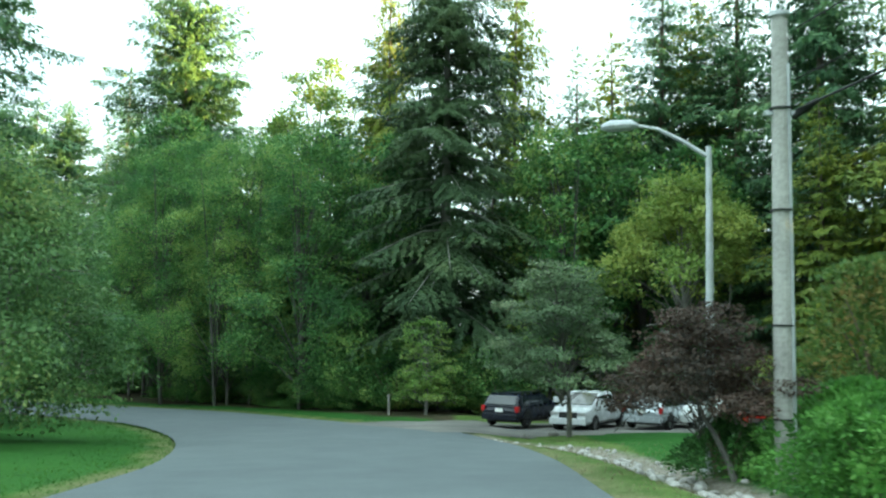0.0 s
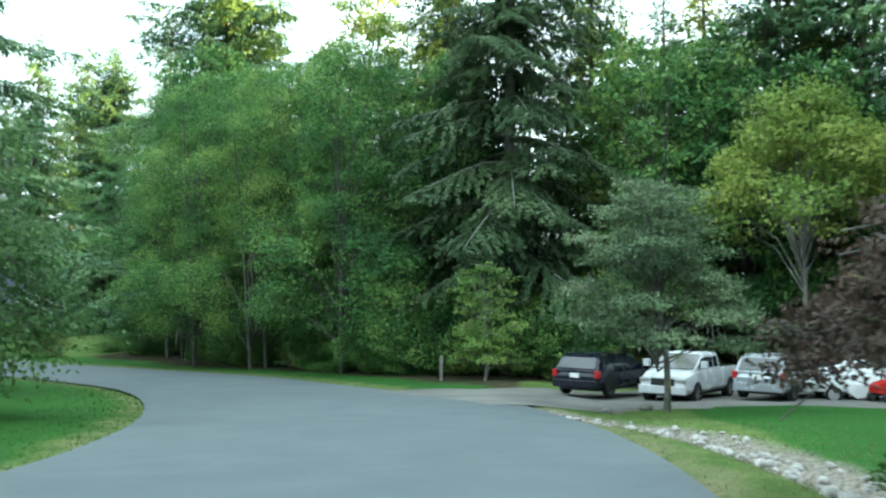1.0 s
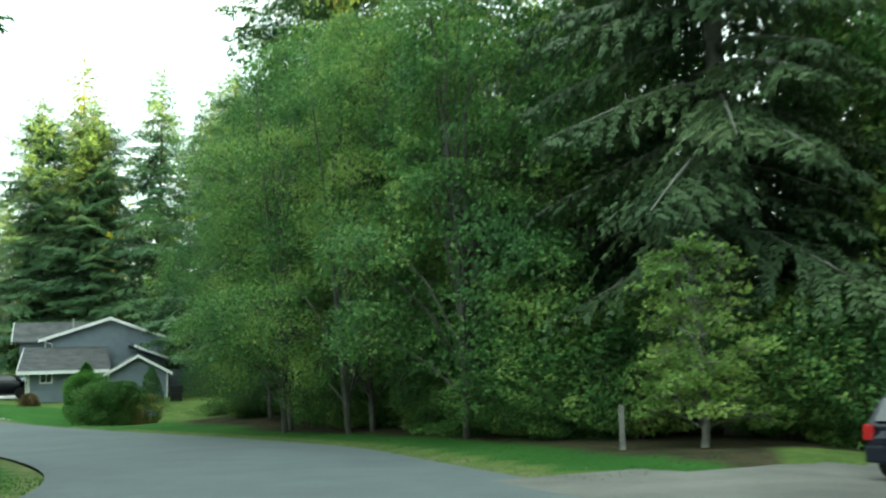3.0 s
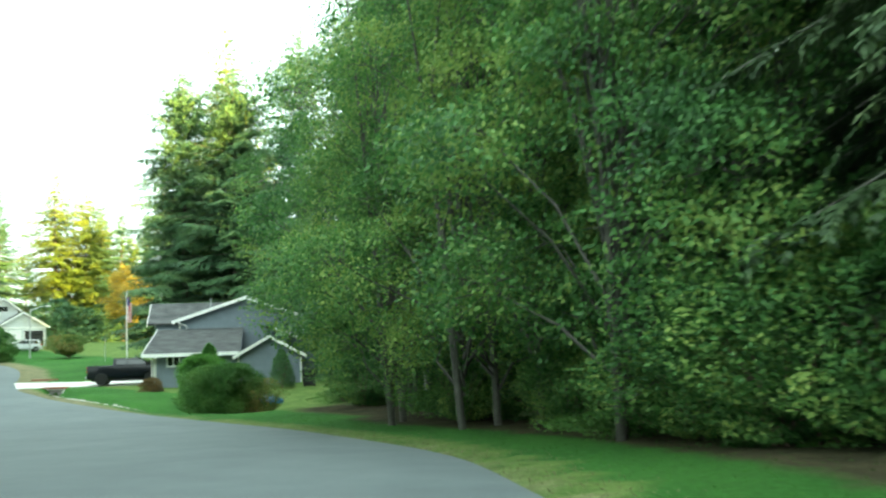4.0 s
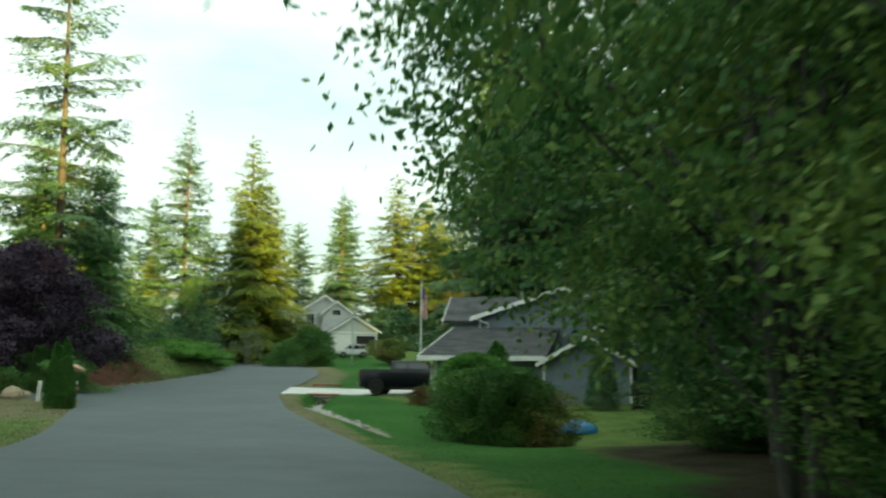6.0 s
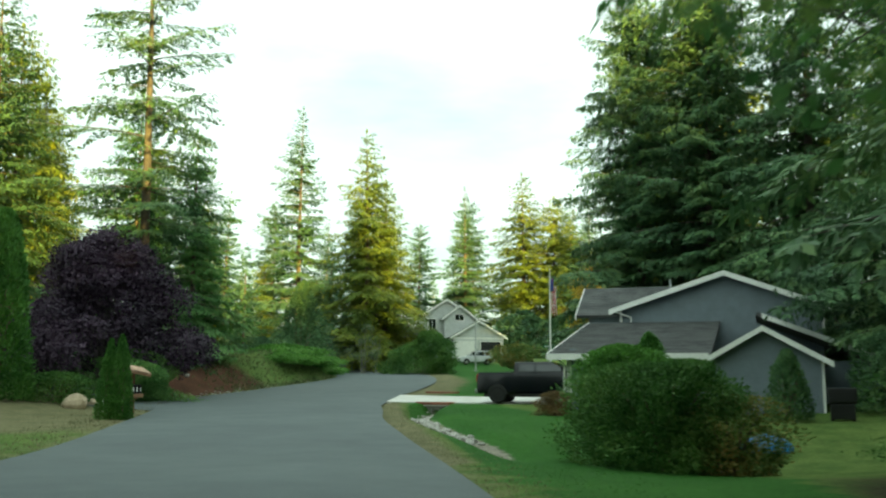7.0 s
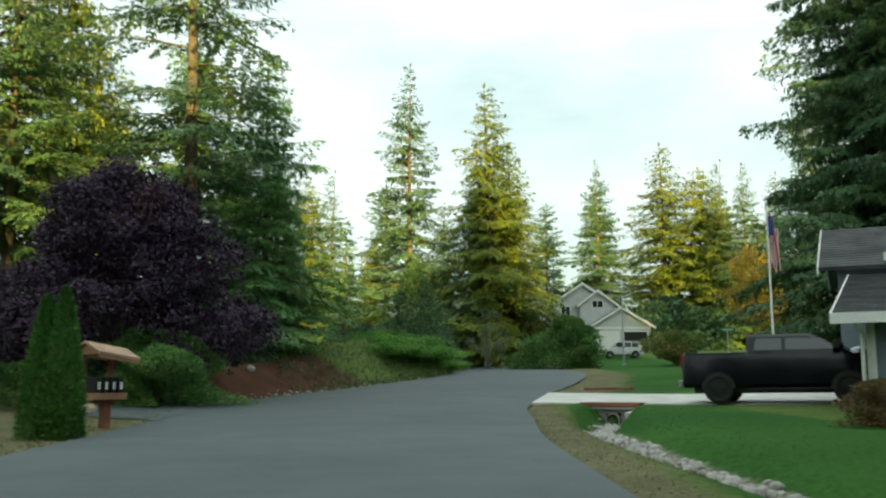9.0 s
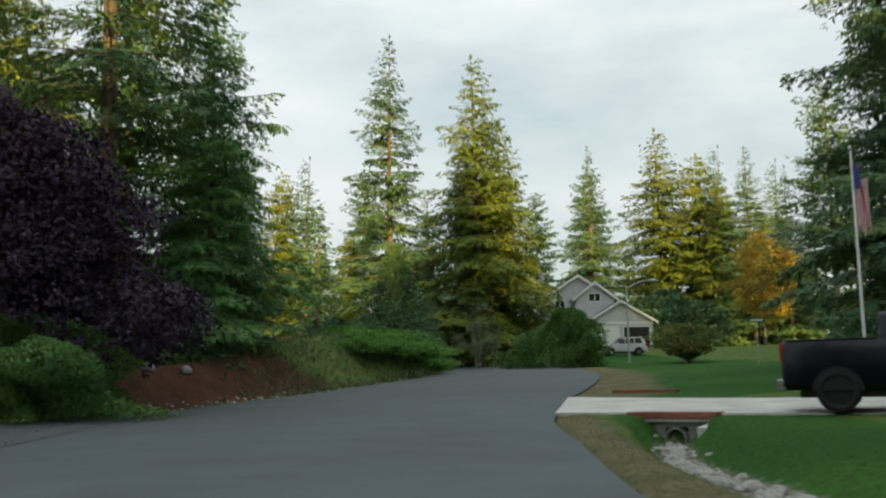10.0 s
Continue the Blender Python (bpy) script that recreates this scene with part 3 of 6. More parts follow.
# ---- trees ----
def conifer(name, label, seed, height, radius, start, needles, bark, droop=0.3, gap=0.75, spray=0.4, step=0.42, ragged=0.25, power=0.8, hang=0.0, limbs=0, broad=0.40, solid=True):
    """Trunk and whorls of boughs. Each bough is a drooping fan: branchlets leave its axis on both sides and carry small sprays,
    some of which hang. limbs: how many of the lowest bare limbs show pale."""
    rng = np.random.default_rng(seed)
    tree = thing(name, label, "tree")
    lean = rng.normal(size=2) * height * 0.008
    r0 = 0.011 * height + 0.06
    trunk = [(lean[0] * (z / height) ** 2, lean[1] * (z / height) ** 2, z, max(0.02, r0 * (1 - max(z, 0) / height) ** 0.9)) for z in np.linspace(-0.5, height, 16)]
    at, along, face, sizes, stems = [], [], [], [], []
    up = np.array([0, 0, 1.0])
    z = start * height
    while z < height * 0.985:
        h = (height - z) / (height * (1 - start))
        reach = radius * h**power * min(1.0, 0.66 + (1 - h) * 4) + 0.15
        n = int(rng.integers(4, 7)) if h > 0.12 else 4
        a0 = rng.uniform(0, 6.28)
        for k in range(n):
            a = a0 + k * 6.283 / n + rng.normal() * 0.25
            zb = z + rng.normal() * gap * 0.22
            ln = max(0.22, reach * (1 + ragged * float(np.clip(rng.normal(), -1.6, 1.1))) * (0.9 + 0.2 * math.sin(3 * a + z)))
            d, e = np.array([math.cos(a), math.sin(a), 0]), np.array([-math.sin(a), math.cos(a), 0])
            big = spray * min(1.0, 0.45 + 0.2 * ln)
            m = max(2, int(ln / step))
            t = (np.arange(m) + 0.85) / m
            rise = rng.uniform(0.02, 0.22) + 0.75 * (1 - h) ** 2
            axis = d * (t * ln)[:, None] + up * (zb + ln * (rise * t - droop * t**1.7 + 0.55 * droop * np.maximum(0, t - 0.62)))[:, None]
            if ln > 1.6 and solid:
                pick = np.unique(np.linspace(0, m - 1, 5).astype(int))
                stems.append([(0, 0, zb, 0.018 + 0.009 * ln)] + [(*axis[j], (0.014 + 0.008 * ln) * (1 - 0.9 * t[j])) for j in pick])
            for sgn in (-1, 1):
                bl = (0.16 * math.sqrt(ln) + broad * ln * (1 - t) ** 0.8 * np.minimum(1, t * 2.4)) * rng.uniform(0.7, 1.25, m)
                way = d * 0.66 + e * (sgn * 0.75) + rng.normal(size=(m, 3)) * 0.10
                side = d * 0.75 - e * (sgn * 0.66)
                kk = max(1, int(math.ceil(bl.max() / (big * 0.52))))
                u = (np.arange(kk) + 0.75) / kk
                q = axis[:, None] + way[:, None] * (bl[:, None] * u)[:, :, None]
                q[..., 2] -= (0.10 + 0.75 * droop) * bl[:, None] * u**1.6
                q = q + rng.normal(size=q.shape) * big * 0.12
                ok = rng.random((m, kk)) < np.minimum(1.0, bl / (kk * big * 0.52))[:, None] + 0.05
                for turn in (-0.7, 0.6):
                    dirs = np.repeat((way + side * turn)[:, None], kk, 1) + rng.normal(size=q.shape) * 0.16
                    dirs[..., 2] -= 0.12 + 0.8 * droop * u + 0.25 * rng.random((m, kk))
                    at.append(q[ok])
                    along.append(dirs[ok])
                    face.append(np.repeat((up + d * 0.45 + e * sgn * 0.25)[None], ok.sum(), 0))
                    sizes.append(np.full(ok.sum(), big))
                if hang:
                    low = ok & (rng.random(ok.shape) < hang)
                    c = low.sum()
                    at.append(q[low])
                    along.append(rng.normal(size=(c, 3)) * 0.22 + np.array([0, 0, -1.0]) + d * 0.15)
                    face.append(np.repeat((d + up * 0.3)[None], c, 0))
                    sizes.append(np.full(c, big * 1.1))
            at.append(axis[-1:])
            along.append(d[None] + up * (0.1 - droop * 0.4))
            face.append(up[None])
            sizes.append(np.array([big]))
        z += gap * rng.uniform(0.65, 1.35) * (0.38 + 0.62 * h)
    at.append(np.array([[lean[0], lean[1], height - 0.35]] * 5))
    along.append(np.array([[0.3, 0, 1.0], [-0.3, 0, 1], [0, 0.3, 1], [0, -0.3, 1], [0, 0, 1]]))
    face.append(np.array([[1.0, 0, 0.3], [-1, 0, 0.3], [0, 1, 0.3], [0, -1, 0.3], [1, 1, 0.3]]))
    sizes.append(np.full(5, 0.55))
    at, along, face, sizes = np.concatenate(at), np.concatenate(along), np.concatenate(face), np.concatenate(sizes)
    tv, tf = tubes([trunk if solid else trunk[::4]], 9 if solid else 5)
    mesh_part("trunk", np_mesh("trunk", tv, tf, True), bark, tree)
    pale = sorted(range(len(stems)), key=lambda j: abs(stems[j][0][2] - height * 0.3))[:limbs]
    for j in pale:
        lv, lf = tubes([[(x, y, q + 0.05, 1.15 * r + 0.008) for x, y, q, r in stems[j]]], 6)
        mesh_part("limb", np_mesh("limb", lv, lf, True), M["limb_pale"], tree, "pale lichen-grey limb")
    rest = [p for j, p in enumerate(stems) if j not in pale]
    if rest:
        sv, sf = tubes(rest, 3)
        tagged(mesh_part("branchwork", np_mesh("branchwork", sv, sf, True), bark, tree), kind="stuff")
    cv, cf = cards(rng, at, along, sizes, sizes * 0.36, 0.72, face)
    mesh_part("crown", np_mesh("crown", cv, cf), needles, tree)
    return tree


def broadleaf(name, label, seed, height, spread, base, leaves, bark, count, size, lobes=12, trunks=1, full=0.6, hang=0.3, clump=0.5, hollow=0.45, floor=0.5, twig=400, lobe=1.0, flatten=0.8, bend=(0.0, 0.0)):
    """Trunk, limbs out to uneven lobes, and clumps of leaves on the lobes. full: how early the crown reaches its width."""
    rng = np.random.default_rng(seed)
    tree = thing(name, label, "tree")
    paths, small, centres, sizes = [], [], [], []
    feet = [(rng.normal() * 0.6 * (trunks > 1), rng.normal() * 0.6 * (trunks > 1)) for _ in range(trunks)]
    for k in range(lobes):
        u = (k + 0.5) / lobes
        h = base + (height - base) * (0.06 + 0.84 * u)
        prof = math.sin(math.pi * min(1.0, 0.22 + 0.74 * u**full)) ** 0.6
        a, rr = k * 2.4 + rng.normal() * 0.35, spread * prof * rng.uniform(0.30, 0.74 + 0.3 * (1 - lobe))
        c = np.array([math.cos(a) * rr, math.sin(a) * rr, h])
        centres.append(c)
        sizes.append(lobe * spread * rng.uniform(0.32, 0.52) * (0.5 + 0.5 * prof))
        fx, fy = feet[k % trunks]
        z0 = max(0.4, h * (0.35 if trunks > 1 else 0.58))
        knee = np.array([fx + c[0] * 0.35, fy + c[1] * 0.35, z0 + (h - z0) * 0.6])
        r = 0.0065 * height * (0.8 if trunks > 1 else 1)
        small.append([(fx, fy, z0, r * 0.7), (*knee, r * 0.45), (*(c * 0.8 + knee * 0.2), r * 0.22), (*(c + rng.normal(size=3) * 0.4), 0.015)])
    for fx, fy in feet:
        r = (0.009 * height + 0.05) * (0.55 if trunks > 1 else 1)
        paths.append([(fx * (1 + 0.9 * s) + 0.12 * math.sin(s * 5 + fx) + bend[0] * max(0, 1 - s / 0.6), fy * (1 + 0.9 * s) + bend[1] * max(0, 1 - s / 0.6), -0.3 + s * height * 0.82, r * (1 - 0.85 * s)) for s in np.linspace(0, 1, 8)])
    centres, sizes = np.array(centres), np.array(sizes)
    per = max(8, int(count / 24))
    pick = rng.choice(lobes, per, p=sizes**2 / (sizes**2).sum())
    axis = centres[pick] * np.array([1, 1, 0.0])
    d = rng.normal(size=(per, 3)) + 0.75 * axis / (np.linalg.norm(axis, axis=1)[:, None] + 0.5) + np.array([0, 0, 0.55])
    d /= np.linalg.norm(d, axis=1)[:, None]
    rad = (hollow + (1 - hollow) * rng.random(per) ** 0.5)[:, None] * rng.uniform(0.8, 1.1, per)[:, None]
    cl = centres[pick] + d * rad * sizes[pick][:, None] * np.array([1, 1, flatten])
    low = cl[:, 2] < floor
    cl[low, 2] = floor + rng.random(low.sum()) * 0.8
    for t in rng.choice(per, min(per, twig), replace=False):
        c0, q = centres[pick[t]], cl[t]
        m_ = (c0 * 0.4 + q * 0.6) + rng.normal(size=3) * 0.15
        small.append([(*(c0 * 0.75 + q * 0.25), 0.02), (*m_, 0.012), (*q, 0.004)])
    spread_k = clump * rng.uniform(0.5, 1.3, per)
    at = np.repeat(cl, 24, 0) + np.clip(rng.normal(size=(per * 24, 3)), -1.15, 1.15) * 1.15 * np.repeat(spread_k, 24)[:, None] * np.array([1, 1, 0.45 if flatten > 0.6 else 0.22])
    face = np.repeat(d, 24, 0) * 0.8 + np.array([0, 0, 0.55])
    along = np.repeat(d, 24, 0) * 0.5 + rng.normal(size=at.shape) * 0.7
    along[:, 2] -= hang
    tv, tf = tubes(paths, 7)
    mesh_part("trunk", np_mesh("trunk", tv, tf, True), bark, tree)
    sv, sf = tubes(small, 3)
    tagged(mesh_part("branchwork", np_mesh("branchwork", sv, sf, True), bark, tree), kind="stuff")
    cv, cf = cards(rng, at, along, size, size * 0.62, 0.66, face)
    mesh_part("crown", np_mesh("crown", cv, cf), leaves, tree)
    return tree


def shrub(name, label, category, seed, sx, sy, h, leaves, count, size, power=2.0, lump=0.16, up=0.4, bottom=0.03, taper=0.0, ball=False):
    """A clipped or loose bush: sprays thick on a lumpy rounded body, with stems inside."""
    rng = np.random.default_rng(seed)
    bush = thing(name, label, category)
    d = rng.normal(size=(count, 3))
    d /= (np.abs(d) ** power).sum(1)[:, None] ** (1 / power)
    if not ball:
        d[:, 2] = np.abs(d[:, 2]) * 2 - 1
    w = rng.normal(size=(7, 3)) * np.array([1.6, 1.6, 2.2, 3.4, 3.4, 5.0, 6.0])[:, None]
    ph = rng.uniform(0, 6.28, 7)
    bumps = 1 + 1.5 * lump * sum(np.sin(d @ w[k] + ph[k]) for k in range(7)) / 2.6
    depth = 1 - (0.75 if ball else 0.5) * rng.random(count) ** 2 + 0.05 * rng.normal(size=count)
    narrow = 1 - taper * np.clip((d[:, 2] + 1) / 2, 0, 1) ** 1.3
    at = np.stack([d[:, 0] * sx * narrow, d[:, 1] * sy * narrow, (d[:, 2] * 0.5 + 0.5) * h], 1)
    at[:, :2] *= (bumps * depth)[:, None]
    at[:, 2] = bottom + at[:, 2] * (0.9 + 0.1 * bumps)
    along = d * np.array([1, 1, 0.6]) + rng.normal(size=d.shape) * 0.5
    along[:, 2] += up
    stems = [[(rng.normal() * sx * 0.08, rng.normal() * sy * 0.08, -0.1, 0.05), (math.cos(a) * sx * 0.4, math.sin(a) * sy * 0.4, h * 0.5, 0.03), (math.cos(a) * sx * 0.65, math.sin(a) * sy * 0.65, h * 0.75 * (1 - taper * 0.3), 0.01)] for a in np.arange(9) * 0.7]
    sv, sf = tubes(stems, 5)
    tagged(mesh_part("stemwork", np_mesh("stemwork", sv, sf, True), M["bark"], bush), kind="stuff")
    cv, cf = cards(rng, at, along, size, size * 0.5, 0.62, d + np.array([0, 0, 0.35]))
    mesh_part("foliage", np_mesh("foliage", cv, cf), leaves, bush)
    return bush


PROTOS = []


def stand(proto, x, y, rz=0.0, s=1.0, lift=0.0, wide=1.0):
    """Sets a built thing in its place, or a copy of it if it is already placed."""
    if proto not in PROTOS:
        PROTOS.append(proto)
        proto.matrix_basis = on_land(x, y, rz, lift, (s * wide, s * wide, s))
        return proto
    kind = proto.name.split(".")[0].replace("_", " ") + "s"
    tagged(proto, group=kind)
    k = proto.scale
    return copy_thing(proto, on_land(x, y, rz, lift, (s * wide / k[0], s * wide / k[1], s / k[2])))


# ---- the wood beside the road ----
fir_a = conifer("fir_tree", "tall dark green fir with layered boughs", 11, 30, 7.0, 0.08, M["fir"], M["bark"], 0.34, 0.95, 0.42, 0.42, 0.20, 0.95, 0.1)
fir_b = conifer("fir_tree", "tall ragged fir with a bare reddish lower trunk", 12, 32, 6.4, 0.30, M["fir"], M["bark_red"], 0.22, 1.2, 0.62, 0.55, 0.38, 0.62, 0.2)
fir_c = conifer("fir_tree", "pointed fir with even dense boughs", 13, 28, 6.4, 0.06, M["fir"], M["bark"], 0.42, 0.9, 0.42, 0.42, 0.18, 0.98, 0.1)
cedar_a = conifer("cedar_tree", "broad yellow-green cedar with drooping sprays", 14, 24, 6.4, 0.04, M["cedar"], M["bark_red"], 0.55, 0.85, 0.46, 0.45, 0.15, 0.66, 0.6)
cedar_b = conifer("cedar_tree", "tall pointed yellow-green cedar", 15, 26, 6.8, 0.05, M["cedar"], M["bark_red"], 0.50, 0.85, 0.42, 0.42, 0.16, 0.84, 0.35)
near_fir = conifer("fir_tree", "tall dark green fir with fine drooping boughs", 61, 31, 6.4, 0.08, M["fir"], M["bark"], 0.36, 0.85, 0.32, 0.36, 0.22, 0.8, 0.25)
wide_fir = conifer("fir_tree", "wide dark fir with long drooping boughs", 64, 30, 8.6, 0.08, M["fir"], M["bark_red"], 0.36, 0.8, 0.34, 0.38, 0.24, 0.60, 0.6)
near_tall = conifer("fir_tree", "tall ragged fir with a bare reddish trunk", 62, 32, 5.8, 0.28, M["fir"], M["bark_red"], 0.26, 1.65, 0.30, 0.36, 0.34, 0.6, 0.12)
near_cedar = conifer("cedar_tree", "tall cedar with hanging green curtains", 63, 28, 6.0, 0.05, M["fir"], M["bark_red"], 0.60, 0.85, 0.36, 0.40, 0.18, 0.7, 0.9)
spruce = conifer("spruce_tree", "tall dark spruce with pale drooping limbs", 16, 29, 5.8, 0.12, M["spruce"], M["bark_grey"], 0.66, 0.8, 0.23, 0.25, 0.14, 0.62, 0.8, 26, 0.48)
hemlock = conifer("hemlock_tree", "feathery bright green hemlock behind the plum", 65, 17, 4.6, 0.03, M["hemlock"], M["bark"], 0.42, 0.6, 0.26, 0.30, 0.2, 0.72, 0.5)
far_fir = conifer("fir_tree", "tall dark fir, some in the wood behind, some added unseen for shade", 17, 30, 6.4, 0.05, M["fir"], M["bark"], 0.35, 1.7, 1.25, 1.05, 0.2, 0.75, 0.2, 0, 0.4, False)
belt_fir = conifer("fir_tree", "broad dark fir added out of view to block the sun", 18, 30, 7.0, 0.04, M["fir"], M["bark"], 0.35, 2.0, 2.6, 1.6, 0.15, 0.55, 0.2, 0, 0.5, False)
alder_a = broadleaf("alder_tree", "leafy green alder with several grey trunks", 21, 16, 5.6, 1.0, M["alder"], M["bark_dark"], 105000, 0.11, 60, 3, 0.6, 0.3, 0.34, 0.6, 1.6, 400, 0.62)
alder_b = broadleaf("alder_tree", "dense green alder at the edge of the wood", 22, 14.5, 5.2, 0.9, M["alder"], M["bark_dark"], 60000, 0.13, 50, 2, 0.5, 0.3, 0.34, 0.6, 1.3, 400, 0.62)
alder_c = broadleaf("alder_tree", "tall thin alder with yellowing top", 23, 18, 4.8, 2.0, M["alder"], M["bark_dark"], 16000, 0.28, 44, 2, 0.6, 0.3, 0.4, 0.6, 2.0, 300, 0.62)
alder_d = broadleaf("alder_tree", "overhanging alder with a high open crown", 24, 17, 7.6, 5.2, M["alder"], M["bark_dark"], 50000, 0.095, 64, 3, 0.5, 0.3, 0.30, 0.6, 5.2, 500, 0.5)
for proto, x, y, rz, s, *wide in [(alder_b, -7.2, 54.4, 20, 1.14), (alder_a, -12.4, 59.6, 80, 1.1), (alder_a, -17.6, 64.6, 110, 1.18), (alder_d, -22.4, 71.6, 140, 1.09),
                           (alder_c, -9.5, 62.0, 60, 1.0), (alder_c, -3.4, 56.2, 300, 0.95), (alder_c, -20.5, 73.0, 250, 1.25), (alder_c, -13.5, 68.5, 200, 1.1), (alder_c, 5.6, 55.0, 40, 0.98), (alder_c, 10.0, 57.0, 100, 1.02), (alder_c, 8.0, 62.0, 10, 1.05), (alder_c, 14.5, 54.0, 160, 0.9), (alder_c, -21, 79, 10, 0.8)]:
    stand(proto, x, y, rz, s, 0, *wide)
# low firs added behind the alders to block light and darken the wood
for x, y, rz, s in [(2.4, 56.0, 0, 0.55), (-2.2, 59.0, 70, 0.6), (-6.0, 61.5, 140, 0.6), (-9.6, 66.5, 20, 0.62), (-14.0, 70.6, 95, 0.6), (-18.4, 74.6, 200, 0.58), (-12.0, 62.8, 310, 0.5), (-16.6, 68.4, 10, 0.5), (-6.8, 57.6, 250, 0.45)]:
    stand(fir_c, x, y, rz, s)
stand(spruce, -0.1, 51.5, 30, 1.0)
for proto, x, y, rz, s, *wide in [(wide_fir, -22, 79, 60, 1.17), (fir_c, -22, 84, 50, 0.85), (fir_b, -5, 70, 90, 0.8), (cedar_b, -4.0, 63, 20, 1.2, 0.62), (cedar_b, 4.2, 64, 70, 1.25, 0.62), (cedar_b, 12.5, 74, 10, 1.08, 1.35),
                           (near_fir, 17.0, 57, 10, 1.0), (near_fir, 12.8, 59, 130, 0.95), (near_cedar, 19.5, 50, 80, 1.08), (fir_c, 23.0, 58, 140, 1.1), (near_cedar, 24.0, 45, 30, 0.98), (fir_a, 30, 52, 220, 1.1), (cedar_a, 15.5, 62, 300, 1.1),
                           (fir_b, 28, 40, 30, 1.0), (fir_c, 33, 45, 0, 1.1), (fir_a, 9.0, 69, 0, 0.85), (far_fir, -24, 92, 10, 0.95), (far_fir, -9, 88, 20, 0.8), (far_fir, 0, 84, 120, 0.75),
                           (near_cedar, 23, 33, 60, 0.85), (fir_a, 33, 31, 60, 1.0), (far_fir, 30, 20, 60, 1.0), (far_fir, -30, 88, 0, 0.7), (far_fir, 20, 70, 0, 0.9), (far_fir, -16, 86, 0, 0.8), (cedar_a, 21, 41, 10, 0.9), (cedar_b, 17, 44, 10, 0.6)]:
    stand(proto, x, y, rz, s, 0, *wide)
# conifers behind the grey house; five near (-30, 95) are added to cast shade
for proto, x, y, rz, s, *wide in [(wide_fir, -68.4, 112.0, 50, 1.0, 0.9), (cedar_b, -68.6, 119.5, 60, 1.38), (near_fir, -33, 99.5, 30, 0.92), (near_fir, -27, 97.0, 130, 0.95), (fir_c, -30, 88.5, 0, 1.02), (fir_c, -28, 92.5, 90, 1.05), (wide_fir, -41.5, 103.5, 200, 0.95), (wide_fir, -61.0, 110.5, 100, 0.96), (fir_b, -52, 120, 30, 1.0), (fir_a, -42, 117, 200, 0.95), (fir_c, -33, 108, 90, 0.9), (far_fir, -57, 127, 0, 1.0), (fir_a, -74, 118, 45, 0.8), (far_fir, -38, 128, 10, 1.0), (far_fir, -25, 112, 140, 0.95), (near_cedar, -53.0, 109.5, 0, 1.12)]:
    stand(proto, x, y, rz, s, 0, *wide)
# across the far end of the road
for proto, x, y, rz, s, *wide in [(fir_a, -126.8, 115, 30, 1.09, 0.95), (cedar_b, -118.3, 119.7, 0, 1.11, 1.05), (cedar_b, -121.5, 124.5, 40, 0.9), (fir_c, -135, 128, 80, 0.85), (fir_c, -155.7, 163, 10, 1.08), (cedar_b, -154.4, 175.5, 60, 1.30, 1.3), (cedar_a, -148, 177, 10, 1.2, 1.1), (cedar_a, -143, 176, 70, 1.0), (fir_c, -150.9, 183.6, 120, 1.12),
                           (fir_b, -157, 154, 10, 0.72), (fir_b, -190, 190, 40, 1.1), (fir_a, -133, 171, 90, 0.88), (fir_c, -127, 171, 20, 0.8), (fir_c, -153, 199, 60, 1.1), (fir_a, -144, 197, 0, 0.85), (cedar_a, -141, 182, 200, 0.85), (fir_b, -136, 196, 20, 0.95), (fir_a, -126, 190, 20, 1.0),
                           (fir_a, -112, 178, 15, 1.0), (fir_c, -102, 170, 75, 0.95), (fir_b, -92, 158, 10, 0.9), (fir_a, -170, 155, 25, 1.0), (fir_c, -182, 150, 65, 0.95), (fir_b, -180, 138, 5, 0.9), (fir_c, -158.5, 119.3, 95, 0.9), (cedar_a, -163, 118, 5, 1.0),
                           (fir_a, -172, 112, 35, 0.9), (fir_c, -136, 112, 0, 0.5), (cedar_a, -140, 117, 0, 0.6), (fir_b, -104, 150, 0, 0.8), (fir_a, -88, 142, 10, 0.85), (far_fir, -145, 130, 0, 0.6), (far_fir, -150, 138, 0, 0.7), (cedar_a, -132, 120, 30, 0.5)]:
    stand(proto, x, y, rz, s, 0, *wide)
rng = np.random.default_rng(8)
for k in range(46):
    a = radians(96 + k * 2.4)
    r = 190 + 50 * rng.random()
    stand(far_fir, -45 + r * math.cos(a), 75 + r * math.sin(a), k * 33, rng.uniform(0.55, 0.9))
# the gardens on the other side
for proto, x, y, rz, s, *wide in [(near_tall, -79.8, 79.5, 40, 1.0), (near_fir, -92, 73, 40, 0.97), (cedar_a, -99, 76, 0, 1.15), (hemlock, -86.5, 85.4, 10, 1.0), (hemlock, -90.5, 82.5, 200, 1.25), (fir_c, -93.5, 88.6, 10, 0.5), (cedar_b, -107, 80, 70, 1.0), (fir_b, -114, 92, 15, 0.6), (fir_a, -102, 92, 15, 0.5),
                           (fir_b, -86, 63, 30, 1.0), (cedar_b, -94, 61, 30, 1.05), (fir_c, -78, 57, 80, 0.9), (far_fir, -68, 46, 0, 0.8), (far_fir, -52, 38, 20, 0.8), (far_fir, -40, 30, 60, 0.8), (near_fir, -19.1, 37.8, 100, 0.88), (far_fir, -112, 70, 0, 0.9), (far_fir, -120, 84, 0, 0.8), (far_fir, -126, 96, 0, 0.7), (far_fir, -116, 103, 30, 0.45)]:
    stand(proto, x, y, rz, s, 0, *wide)
